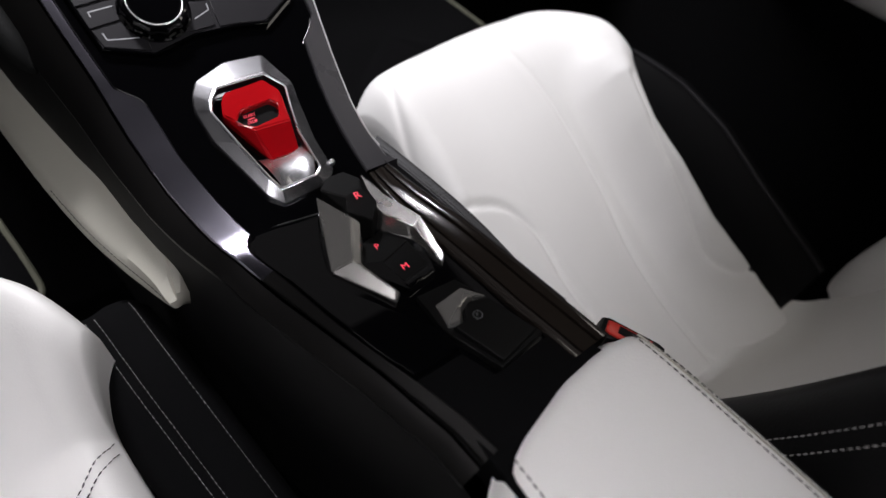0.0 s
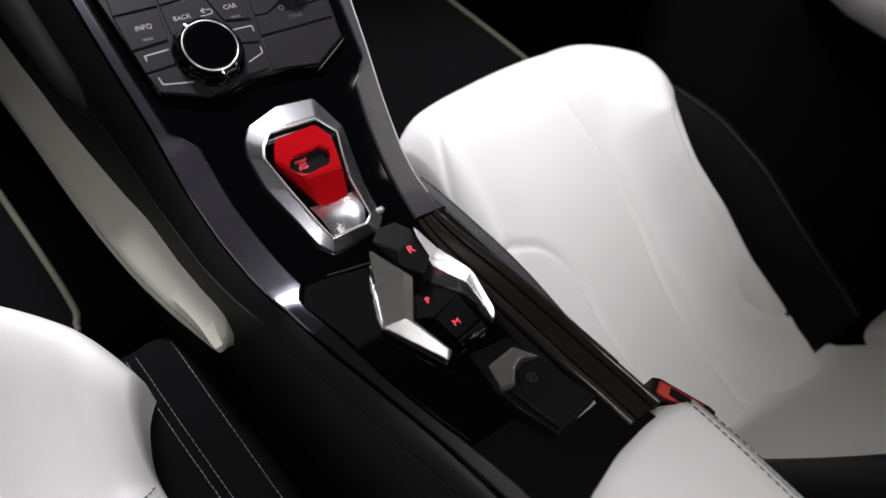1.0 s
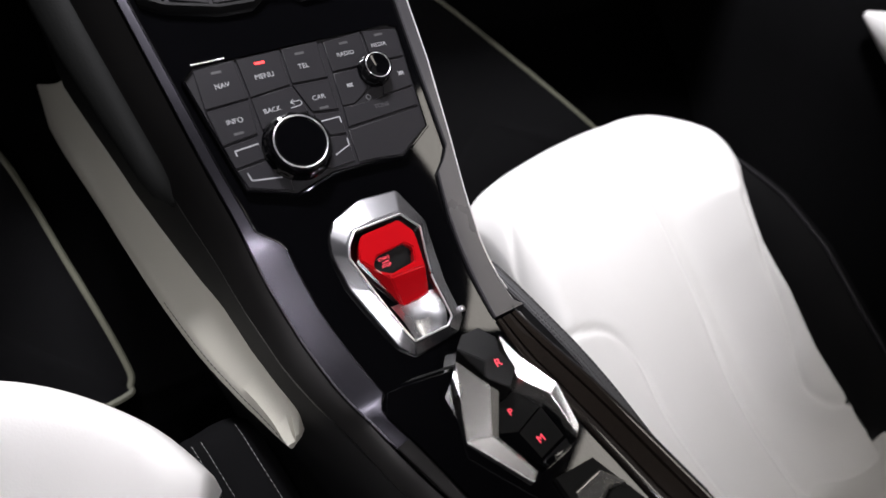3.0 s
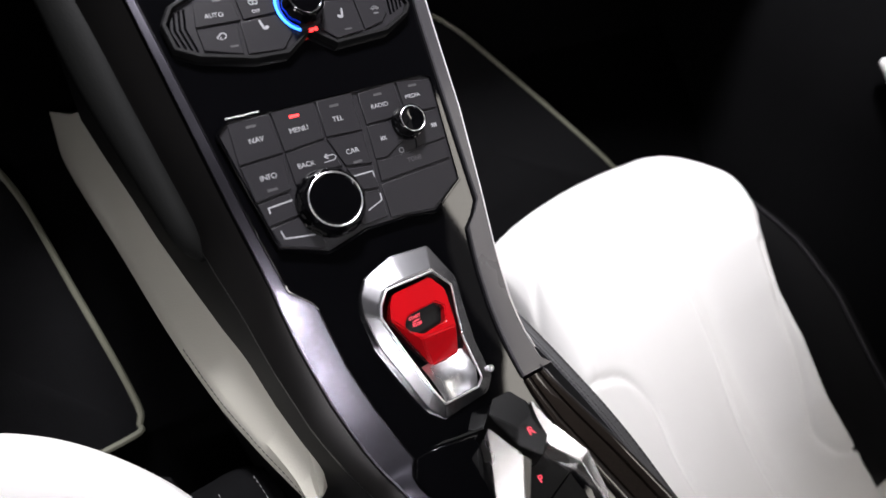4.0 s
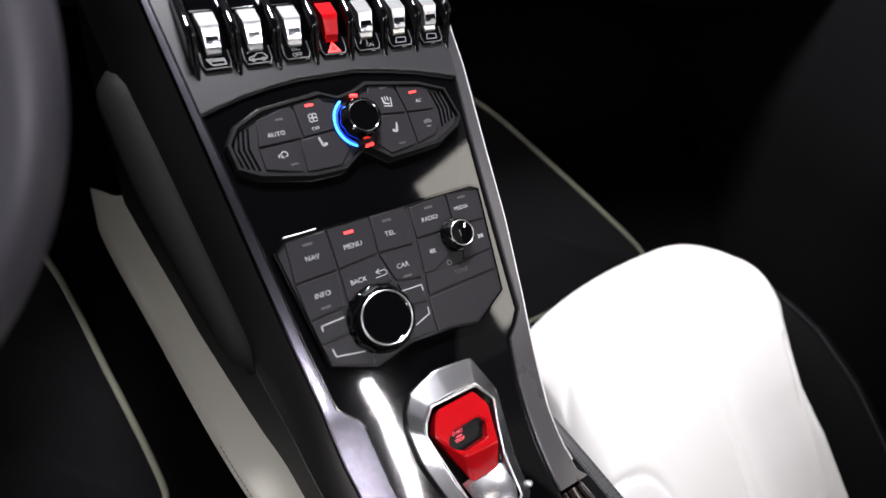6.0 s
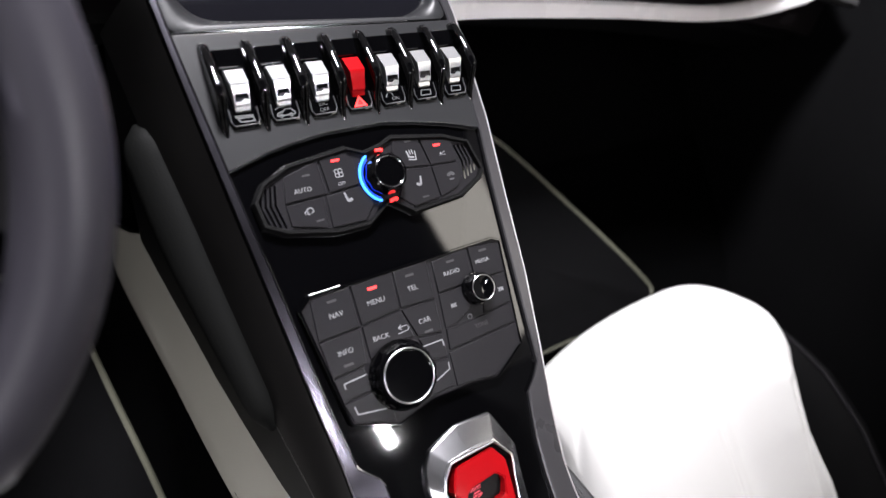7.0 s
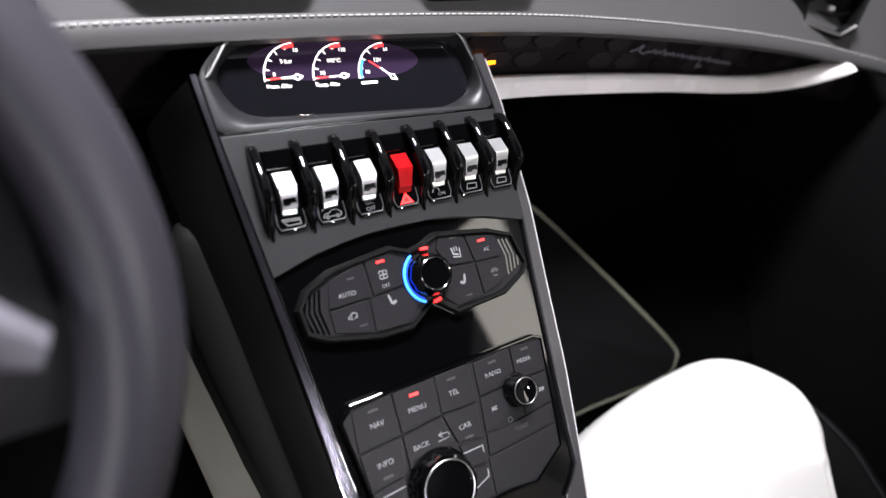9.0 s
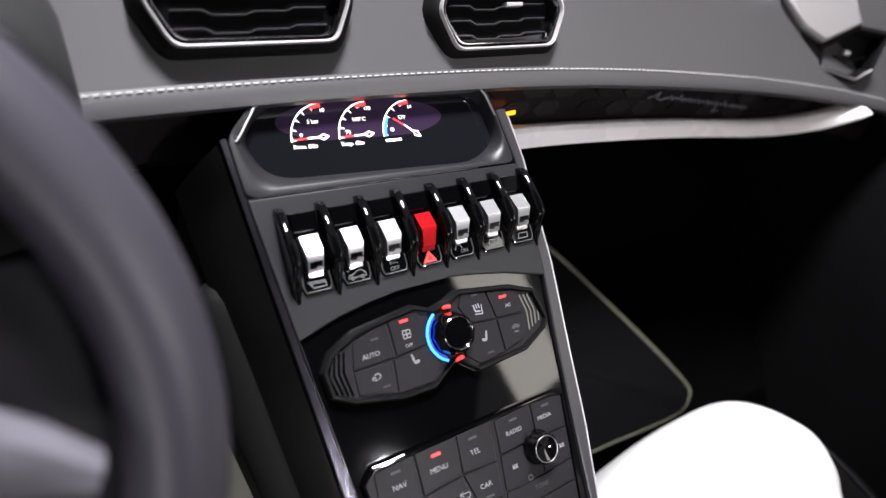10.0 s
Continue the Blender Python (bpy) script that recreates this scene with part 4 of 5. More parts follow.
# ---- gear selector ----
selector = thing("gear_selector", "gear selector keys between two faceted aluminium wings", "gear selector", (0.03, -0.40, 0.476))
lid = thing("storage_lid", "glossy black storage lid set in the console", "lid", (-0.02, -0.42, 0.474))
part("hinge_gap", stroke([(-42, -350.5), (-25, -351.5), (-8, -354.5), (13, -357.5)], 1.6, FLAT, 1.2, thick=0.5), M_FLATKEY, lid, "dark gap at the hinge")
part("panel", prism([(-43, -357), (-40.5, -353), (-24, -354), (-8, -357), (8, -359.5), (-2, -380), (-16, -420), (6, -459), (27, -492), (28, -509), (-8, -509), (-18, -482), (-29, -442), (-38.5, -402), (-48, -371), (-48.5, -366)], -6, 1.4, FLAT, 0.8), M_GLOSS, lid)


def facets(points, faces, bevel=0.6):
    bm = bmesh.new()
    vs = [bm.verts.new(FLAT @ Vector((x * MM, y * MM, w * MM))) for x, y, w in points]
    for f in faces:
        bm.faces.new([vs[i] for i in f])
    bmesh.ops.recalc_face_normals(bm, faces=bm.faces)
    bmesh.ops.bevel(bm, geom=list(bm.edges), offset=bevel * MM, segments=2, affect="EDGES")
    return bm


wing = [(4, -366, 29), (15.5, -393, 26.8), (3, -418, 11), (-10, -410, -1), (18, -449, 1.8), (14, -455, -0.5), (21, -397, 22), (7.5, -420, 8), (20.5, -450, 0),
        (11, -369, -4), (23, -398, -4), (9.5, -421, -4), (21, -451, -4), (14, -455, -4), (-9, -410, -4), (5, -367, -4)]
part("left_wing", facets(wing, ((0, 1, 2, 3), (2, 4, 5, 3), (1, 6, 7, 2), (2, 7, 8, 4), (0, 6, 1), (0, 9, 10, 6), (6, 10, 11, 7), (7, 11, 12, 8), (4, 8, 5), (8, 12, 13, 5), (5, 13, 14, 3), (3, 14, 15, 0), (0, 15, 9),
                                (15, 14, 13, 12, 11, 10, 9)), 0.45), M_WING, selector, "faceted brushed aluminium wing")
wing = [(41, -365, 34), (49.5, -384, 25), (63.5, -411, 19), (66, -439, 3), (62, -444, 0), (57, -414, 13), (41.4, -394, 18), (40, -385, 22),
        (43, -364, -4), (53, -383, -4), (67, -411, -4), (67.5, -439, -4), (61, -446, -4), (54, -415, -4), (40, -396, -4), (39, -386, -4)]
part("right_wing", facets(wing, ((0, 1, 7), (1, 6, 7), (1, 2, 5, 6), (2, 3, 4, 5), (0, 8, 9, 1), (1, 9, 10, 2), (2, 10, 11, 3), (3, 11, 12, 4), (4, 12, 13, 5), (5, 13, 14, 6), (6, 14, 15, 7), (7, 15, 8, 0),
                                 (15, 14, 13, 12, 11, 10, 9, 8))), M_WING, selector, "faceted brushed aluminium wing")
head = [(12, -357, 25), (21, -349, 26), (35, -350, 27), (41, -363, 28.5), (36, -373.5, 29.5), (23.5, -375.5, 27), (40.5, -389, 25.5), (31, -398, 20), (19.5, -383.5, 20),
        (14, -358, -3), (22, -351, -3), (35, -352, -3), (41, -363, -3), (40, -390, -3), (31, -399, -3), (21, -385, -3)]
reverse_key = part("reverse_key", facets(head, ((0, 1, 2, 3, 4, 5), (3, 6, 4), (5, 4, 6, 7, 8), (0, 5, 8), (0, 9, 10, 1), (1, 10, 11, 2), (2, 11, 12, 3), (3, 12, 13, 6), (6, 13, 14, 7), (7, 14, 15, 8), (8, 15, 9, 0),
                                                (15, 14, 13, 12, 11, 10, 9)), 0.6), M_FLATKEY, selector, "black faceted key", True, 12)
part("lettering", text_mesh("R", 28.5, -381.5, 5.6, FLAT @ Matrix.Translation((0, -0.3815, 0.0268)) @ Matrix.Rotation(radians(14), 4, "X") @ Matrix.Rotation(radians(-12), 4, "Y") @ Matrix.Translation((0, 0.3815, 0)), 0.6, 0), M_REDINK, reverse_key, "red lit letter")
part("well", prism([(12, -404), (22, -398), (44, -392), (58, -398), (62, -416), (52, -449), (27, -452), (8, -420)], -4, 0.6, FLAT, 0.2), M_GLOSS, selector)
park_key = part("park_key", prism([(19, -400), (42, -395), (51, -414), (25, -422), (13, -417)], 0, 1.0, FLAT, 0.4), M_FLATKEY, selector)
part("lettering", text_mesh("P", 29, -408, 5.2, FLAT, 1.05), M_REDINK, park_key, "red lit letter")
manual_key = part("manual_key", prism([(25, -423), (51, -415), (52, -440), (28, -445)], 0, 0.8, FLAT, 0.4), M_FLATKEY, selector)
part("lettering", text_mesh("M", 36, -434, 5.2, FLAT, 1.05), M_REDINK, manual_key, "red lit letter")

part("end_bar", prism([(27, -447), (52, -442), (51, -448), (29, -452)], 0, 2.2, FLAT, 0.6), M_GLOSS, selector, "gloss black end bar")
brake = thing("parking_brake_switch", "black parking brake switch with a silver paddle", "switch", (0.05, -0.5, 0.476))
part("recess", prism([(28, -460), (60, -462), (83, -530), (42, -536), (27, -492)], -6, 0.4, FLAT, 0.6), M_FLATKEY, brake)
part("paddle", facets([(33, -475, 3), (57, -472, 3), (68, -486, 2.5), (54, -482, 6), (46, -485, 6), (39, -494, 4), (31, -492, 2),
                       (33, -473, 0), (58, -470, 0), (69, -487, 0), (54, -485, 0), (46, -488, 0), (40, -498, 0), (30, -493, 0)],
                      ((0, 1, 2, 3, 4, 5, 6), (0, 7, 8, 1), (1, 8, 9, 2), (2, 9, 10, 3), (3, 10, 11, 4), (4, 11, 12, 5), (5, 12, 13, 6), (6, 13, 7, 0), (13, 12, 11, 10, 9, 8, 7)), 0.5), M_WING, brake, "silver paddle")
rocker = part("rocker", prism([(42, -496), (47, -488), (54, -485), (67, -489), (79, -527), (44, -534), (33, -496)], -1, 4.5, FLAT, 1.0), M_FLATKEY, brake)
part("symbol", stroke(arc(52, -497, 3.2, 0, 340, 16), 0.5, FLAT, 4.6, text_mesh("P", 52, -497, 2.6, FLAT, 4.6)), M_ICON, rocker)

# ---- armrest, knee pad, buckle ----
ARM_FRONT = [(-0.004, -0.602), (0.0, -0.593), (0.007, -0.586), (0.03, -0.574), (0.072, -0.561), (0.10, -0.557), (0.118, -0.5565), (0.130, -0.559), (0.138, -0.5635), (0.144, -0.571), (0.147, -0.582)]
armrest = thing("armrest", "white leather armrest with dark double stitching on the centre console", "armrest", (0.08, -0.75, 0.38))
rows = []
for i in range(30):
    f = i / 29
    back = 0.40 * f ** 1.3
    k = min(1.0, (f * 12) ** 0.5) if f > 0 else 0.0
    lx, rx = -0.008 - 0.010 * f, 0.149 + 0.02 * f ** 0.5
    row = []
    for j in range(25):
        q = j / 24
        x = lx + (rx - lx) * q
        front = interp(ARM_FRONT, 0.002 + 0.145 * q)
        edge_ = min(q, 1 - q)
        z = 0.474 - 0.012 * (1 - min(1, edge_ / 0.10)) ** 2 - 0.012 * (1 - k) ** 2 - 0.004 * abs(q - 0.5)
        row.append(Vector((x, front - back, z)))
    low = [Vector((row[-1].x + 0.004, row[-1].y, row[-1].z - 0.03)), Vector((row[-1].x, row[-1].y, 0.38))]
    lowl = [Vector((row[0].x, row[0].y, 0.38)), Vector((row[0].x - 0.004, row[0].y, row[0].z - 0.03))]
    rows.append(lowl + row + low)
first = [Vector((p.x, p.y + 0.003, min(p.z, 0.456))) for p in rows[0]]
under = [Vector((p.x, p.y - 0.006, min(p.z, 0.449))) for p in rows[0]]
base = [Vector((p.x, p.y - 0.06, 0.43 if p.z > 0.43 else p.z)) for p in rows[0]]
part("cushion", loft([base, under, first] + rows), M_WHITE, armrest, "", True, 60)


def arm_line(q, f0, f1, n=24):
    out = []
    for f in np.linspace(f0, f1, n):
        lx, rx = -0.008 - 0.010 * f, 0.149 + 0.02 * f ** 0.5
        front = interp(ARM_FRONT, 0.002 + 0.145 * q)
        e_ = min(q, 1 - q)
        out.append(Vector((lx + (rx - lx) * q, front - 0.40 * f ** 1.3, 0.4745 - 0.012 * (1 - min(1, e_ / 0.10)) ** 2 - 0.004 * abs(q - 0.5))))
    return out


for q in (0.955, 0.900, 0.055, 0.115):
    stitches(arm_line(q, 0.03, 0.98, 40), 0.0045, 0.0012, 0.0006, M_DTHREAD, armrest)
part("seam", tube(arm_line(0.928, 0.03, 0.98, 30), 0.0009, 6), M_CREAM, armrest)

knee = thing("knee_pad", "pale leather knee pad tapering to a point beside the console", "knee pad", (-0.14, -0.12, 0.3))
KNEE = [  # inner edge, ridge and outer edge
    ((-0.141, 0.040, 0.508), (-0.163, 0.085, 0.478), (-0.185, 0.165, 0.428)), ((-0.134, 0.000, 0.505), (-0.158, 0.030, 0.474), (-0.182, 0.080, 0.420)), ((-0.124, -0.07, 0.497), (-0.149, -0.055, 0.468), (-0.167, -0.038, 0.420)),
    ((-0.114, -0.14, 0.486), (-0.1345, -0.138, 0.459), (-0.1535, -0.146, 0.419)), ((-0.1015, -0.215, 0.468), (-0.122, -0.213, 0.447), (-0.1405, -0.218, 0.414)), ((-0.0925, -0.262, 0.4525), (-0.1105, -0.262, 0.4375), (-0.1275, -0.266, 0.411)),
    ((-0.0885, -0.284, 0.443), (-0.104, -0.288, 0.434), (-0.119, -0.293, 0.411)), ((-0.0905, -0.304, 0.437), (-0.101, -0.309, 0.429), (-0.113, -0.312, 0.412)), ((-0.094, -0.319, 0.430), (-0.102, -0.323, 0.424), (-0.109, -0.3245, 0.412)), ((-0.098, -0.329, 0.424), (-0.102, -0.331, 0.419), (-0.106, -0.3315, 0.412))]
rows = []
cols = [curve_points([k[c] for k in KNEE], 50) for c in range(3)]
for i, (a, b, c) in enumerate(zip(*cols)):
    k = min(1.0, 0.06 + (49 - i) / 14)
    m1 = (a + b) / 2 + Vector((-0.001, 0, 0.004))
    m2 = (b + c) / 2 + Vector((-0.004, 0, 0.003))
    rows.append([a + Vector((0.012, 0, -0.05)) * k, a + Vector((0.003, 0, -0.004)) * k, a, m1, b, m2, c, c + Vector((0.001, 0, -0.006)) * k, c + Vector((0.02, 0, -0.02)) * k, a + Vector((0.004, 0, -0.08)) * k])
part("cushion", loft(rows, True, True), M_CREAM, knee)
low_line = [c + (b - c) * 0.16 + Vector((-0.0012, 0, 0.0016)) for a, b, c in zip(*cols)][18:48]
stitches(low_line, 0.0035, 0.0012, 0.00045, M_DTHREAD, knee)
stitches([p + Vector((0.004, 0.001, 0.004)) for p in low_line], 0.0035, 0.0012, 0.00045, M_DTHREAD, knee)

buckle = thing("seat_belt_buckle", "black seat belt buckle with a red release button", "buckle", (0.15, -0.54, 0.36))
BK = Matrix.Translation((0.149, -0.556, 0.40)) @ Matrix.Rotation(radians(28), 4, "Z") @ Matrix.Rotation(radians(8), 4, "X")
part("housing", prism([(-8, -26), (8, -26), (10, -20), (10, 20), (8, 25), (-8, 25), (-10, 20), (-10, -20)], -60, 50, BK, 4), M_FLANK, buckle)
part("release_button", prism([(-6.2, -15), (6.2, -15), (6.2, 18), (5, 21), (-5, 21), (-6.2, 18)], 45, 51.5, BK, 1.5), M_REDBOX, buckle, "red release button")
part("tongue_slot", prism([(-3.2, -11), (4.0, -11), (4.4, 12), (-2.6, 12)], 48, 52.2, BK, 0.4), M_FLANK, buckle, "black slot for the belt tongue")

# ---- seats ----


def outer_half(y):
    return interp([(-0.62, 0.152), (-0.575, 0.149), (-0.561, 0.143), (-0.53, 0.120), (-0.48, 0.0935), (-0.42, 0.0885), (-0.36, 0.0875), (-0.30, 0.0935), (-0.27, 0.104), (-0.25, 0.115), (-0.22, 0.123), (-0.15, 0.126)], y)


def wing_rise(y):
    return interp([(-0.62, 0.008), (-0.59, 0.014), (-0.561, 0.022), (-0.53, 0.038), (-0.48, 0.054), (-0.42, 0.064), (-0.36, 0.060), (-0.30, 0.048), (-0.27, 0.035), (-0.25, 0.024), (-0.22, 0.010), (-0.18, 0.0)], y)


def seat(name, label, cx, side, back_by, lower_by, inner_half, skirt, corner):
    """A bucket seat; side is +1 where the door lies towards +x."""
    root = thing(name, label, "car seat", (cx, -0.45, 0.08))
    prof = curve_points([(0, -0.150, 0.13), (0, -0.147, 0.25), (0, -0.149, 0.36), (0, -0.155, 0.425), (0, -0.170, 0.455), (0, -0.196, 0.463), (0, -0.232, 0.450), (0, -0.28, 0.420), (0, -0.335, 0.385), (0, -0.40, 0.347),
                         (0, -0.48, 0.306), (0, -0.545, 0.272), (0, -0.59, 0.253), (0, -0.62, 0.248)], 210)
    seams = [[(-0.030, -0.200), (-0.008, -0.248), (0.0035, -0.291), (0.008, -0.341), (0.009, -0.387), (0.002, -0.445), (0.003, -0.500), (0.012, -0.556), (0.020, -0.60)],
             [(0.085, -0.32), (0.077, -0.37), (0.072, -0.41), (0.070, -0.45), (0.067, -0.48), (0.072, -0.506), (0.092, -0.530), (0.120, -0.540)],
             [(-0.185, -0.350), (-0.162, -0.3515), (-0.132, -0.356), (-0.112, -0.370), (-0.099, -0.398), (-0.098, -0.444), (-0.086, -0.50), (-0.060, -0.58)],
             [(-0.183, -0.225), (-0.189, -0.250), (-0.193, -0.275), (-0.196, -0.305)]]
    if side < 0:
        seams = seams[:2]
    lines = []
    for s_ in seams:
        pts = curve_points([(x * side, y, 0) for x, y in s_], 40)
        lines.append(np.array([(p.x, p.y) for p in pts]))
    n = 221
    rows_ = []
    for p in prof:
        back = min(1, max(0, (-0.16 - p.y) / 0.42))
        half = 0.178 - 0.024 * math.sin(math.pi * min(1, back * 1.1)) + 0.006 * back
        frontal = max(0.0, 1 - max(0, (-0.15 - p.y)) / 0.22)
        row = []
        for k in range(n):
            s = -1 + 2 * k / (n - 1)
            a = abs(s)
            x = s * outer_half(p.y) if s * side > 0 else s * half * inner_half / 0.178
            off = s * side - 0.15
            y = p.y - ((0.075 * (off / 0.85) ** 2.7) if off > 0 else corner * (-off / 1.15) ** 2.6) * frontal
            z = p.z + 0.016 * max(0, (a - 0.45) / 0.4) ** 1.5 * (0.35 + 0.65 * math.sin(math.pi * back)) * (1 if a < 0.85 else max(0, 1 - ((a - 0.85) / 0.15) ** 2 * 0.3))
            if s * side > 0:
                g = min(1, max(0, (a - 0.25) / 0.7))
                z = p.z + wing_rise(p.y) * g * g * (3 - 2 * g) - 0.010 * max(0, (a - 0.86) / 0.14) ** 2.2
            else:
                z -= 0.030 * max(0, (a - 0.84) / 0.16) ** 2.2
            z += (0.005 * math.sin(math.pi * min(1, off / 0.85)) if off > 0 else -0.004 * a * a) * frontal
            row.append((x, y, z))
        e0, e1 = row[0], row[-1]
        row = [(e0[0] * 0.97, e0[1], e0[2] - 0.17), (e0[0] * 1.005, e0[1], e0[2] - 0.03)] + row + [(e1[0] * 1.005, e1[1], e1[2] - 0.03), (e1[0] * 0.97, e1[1], e1[2] - 0.17)]
        rows_.append(row)
    arr = np.array(rows_)
    flat_ = arr.reshape(-1, 3)
    d = np.full(len(flat_), 9.0)
    for L in lines:
        for q, e in zip(L, L[1:]):
            t_ = np.clip(((flat_[:, :2] - q) @ (e - q)) / ((e - q) @ (e - q)), 0, 1)[:, None]
            d = np.minimum(d, np.hypot(*(flat_[:, :2] - (q + t_ * (e - q))).T))
    dip = 0.0040 * np.exp(-(d / 0.0031) ** 2) - 0.0006 * np.exp(-((d - 0.010) / 0.007) ** 2)
    up_mask = flat_[:, 1] < -0.152
    flat_[:, 2] -= dip * up_mask
    for i_, q in enumerate(flat_):
        w = noise.noise(Vector((q[0] * 14 + cx * 7, q[1] * 9, 1.7))) * 0.0022
        flat_[i_, 2] += w
    flat_[:, 0] += cx
    part("cushion", loft(arr.tolist()), M_WHITE, root, "white leather cushion with curved seams", True, 80)
    if side < 0:
        for shift in (0.0, 0.0055):
            line = []
            for q in np.linspace(0, 1, 12):
                x, y = cx + 0.1600 - 0.040 * q, -0.372 - 0.030 * q ** 0.8 - 1.4 * shift
                line.append(Vector((x, y, flat_[np.argmin((flat_[:, 0] - x) ** 2 + (flat_[:, 1] - y) ** 2 + (flat_[:, 2] < 0.3)), 2] + 0.0012)))
            stitches(line, 0.0042, 0.0014, 0.0006, M_DTHREAD, root, label="dark stitching")
    # dark outer bolsters
    for s in (1, -1):
        doorward = s == side
        rows_ = []
        for i in range(30):
            f = i / 29
            y = -0.250 - 0.355 * f
            top = interp([(-0.62, 0.235), (-0.54, 0.268), (-0.48, 0.308), (-0.40, 0.352), (-0.30, 0.395), (-0.235, 0.408), (-0.20, 0.39)], y)
            top -= 0.06 * max(0, 1 - f * 5)
            if doorward:
                y = -0.228 - 0.36 * f
                edge_x = outer_half(y) - 0.010
                far = interp([(-0.60, 0.222), (-0.46, 0.222), (-0.40, 0.224), (-0.33, 0.215), (-0.26, 0.178), (-0.225, 0.136)], y)
                wide = max(0.012, far - edge_x)
                z0 = interp([(-0.62, 0.24), (-0.57, 0.290), (-0.49, 0.350), (-0.42, 0.392), (-0.35, 0.424), (-0.27, 0.448), (-0.22, 0.452)], y) - 0.010
                z1 = interp([(-0.60, 0.30), (-0.46, 0.365), (-0.40, 0.392), (-0.30, 0.424), (-0.225, 0.44)], y) - 0.004
                ring = []
                for k in range(14):
                    g = k / 13
                    ring.append(Vector((cx + s * (edge_x + wide * g), y, z0 + (z1 - z0) * g - 0.016 * math.sin(math.pi * g) - 0.05 * max(0, g - 0.9) ** 1.5 * 10)))
                ring += [Vector((cx + s * (edge_x + wide), y, 0.10)), Vector((cx + s * edge_x, y, 0.10))]
            elif side > 0:
                edge_x = inner_half - 0.028 - 0.014 * math.sin(math.pi * f)
                near, away = 0.45 + 1.9 * min(f, 0.6), 0.66 + 0.7 * min(f, 0.6)
                ring = [Vector((cx + s * (edge_x + skirt * q * (near if q < 0.5 else away)), y, top + dz)) for q, dz in
                        ((0, -0.028), (0.12, -0.014), (0.25, -0.010), (0.33, -0.011), (0.40, -0.014), (0.47, -0.018), (0.6, -0.030), (0.75, -0.047), (0.83, -0.058), (0.92, -0.078), (1.0, -0.12))]
                ring += [Vector((cx + s * (edge_x + skirt * away), y, 0.10)), Vector((cx + s * edge_x, y, 0.10))]
            else:
                x1 = interp([(-0.60, -0.112), (-0.455, -0.138), (-0.35, -0.157), (-0.26, -0.171), (-0.235, -0.175)], y)
                z1 = interp([(-0.60, 0.238), (-0.455, 0.3065), (-0.35, 0.354), (-0.285, 0.372), (-0.265, 0.366), (-0.25, 0.335)], y) + lower_by
                ring = [Vector((x1 + dx, y, z1 + dz)) for dx, dz in ((-0.030, -0.03), (-0.012, -0.004), (0.0, 0.0), (0.0035, -0.0004), (0.0075, 0.0006), (0.020, 0.005), (0.030, 0.0050), (0.036, 0.0035), (0.042, -0.001), (0.050, -0.014), (0.055, -0.045))]
                ring += [Vector((x1 + 0.055, y, 0.10)), Vector((x1 - 0.03, y, 0.10))]
            rows_.append(ring)
        b = part("side_bolster", loft(rows_, True, True), M_BLACK if doorward else M_SUEDE, root, "black leather side bolster" if doorward else "black stitched side bolster", True, 60)
        if doorward:
            part("piping", tube([r[11] + Vector((0, 0, 0.001)) for r in rows_], 0.0022, 8), M_HUB, b, "charcoal piping")
        for share in (() if doorward or side > 0 else (2, 4, 7)):
            stitches([rows_[i][share] + Vector((0, 0, 0.0004)) for i in range(2, 29)], 0.0036, 0.0014, 0.00026, M_GTHREAD, b, label="pale grey stitching")
    # backrest
    spine = [(-0.558, 0.262), (-0.600, 0.256), (-0.645, 0.290), (-0.70, 0.40), (-0.755, 0.55), (-0.80, 0.68), (-0.84, 0.83), (-0.865, 0.95)]
    sp_ = curve_points([(0, y, z) for y, z in spine], 60)
    rows_ = []
    for i, p in enumerate(sp_):
        f = i / 59
        row = []
        for s in np.linspace(-1, 1, 41):
            reach = interp([(0, 0.146), (0.143, 0.170), (0.24, 0.190), (0.6, 0.180), (1, 0.14)], f) if s * side > 0 else interp([(0, 0.150), (0.2, 0.088), (1, 0.088)], f)
            swell = max(0, (abs(s) - 0.45) / 0.55) ** 1.7
            row.append(Vector((cx + reach * s, p.y + (0.018 * swell if s * side > 0 else 0.008 * swell), p.z + 0.016 * swell * min(1, max(0, f - 0.2) * 6))))
        rows_.append(row)
    part("backrest", loft(rows_), M_WHITE, root, "white leather backrest", True, 80)
    for s in (1, -1):
        rr = []
        doorward = s == side
        for i in range(15 if doorward else 11, 60, 2):
            inner = rows_[i][-1 if s > 0 else 0]
            f = i / 59
            grow = min(1.0, max(0.08, (f - (0.23 if doorward else 0.16)) / 0.18)) ** 0.5
            wide, bulge = (0.105, 0.060) if doorward else (0.100, 0.052)
            ring = []
            for q in np.linspace(0, 1, 15):
                ring.append(inner + Vector((s * wide * q, bulge * grow * math.sin(math.pi * q ** 0.8) ** 0.75 - 0.02 * q, 0.020 * grow * math.sin(math.pi * q))))
            ring += [inner + Vector((s * wide, -0.12, -0.04)), inner + Vector((0, -0.12, -0.04))]
            rr.append(ring)
        b = part("backrest_bolster", loft(rr, True, True), M_WHITE if doorward else M_BLACK, root, "white leather backrest bolster" if doorward else "black leather backrest bolster", True, 60)
        for share in (() if doorward else (10, 11)):
            stitches([r[share] + Vector((0, 0.0006, 0.0004)) for r in rr[1:20]], 0.0034, 0.0020, 0.0004, M_THREAD, b, label="white stitching")
    back_rows = [[r[0] + Vector((-0.09, -0.12, 0)), r[20] + Vector((0, -0.12, 0)), r[40] + Vector((0.09, -0.12, 0))] for r in rows_]
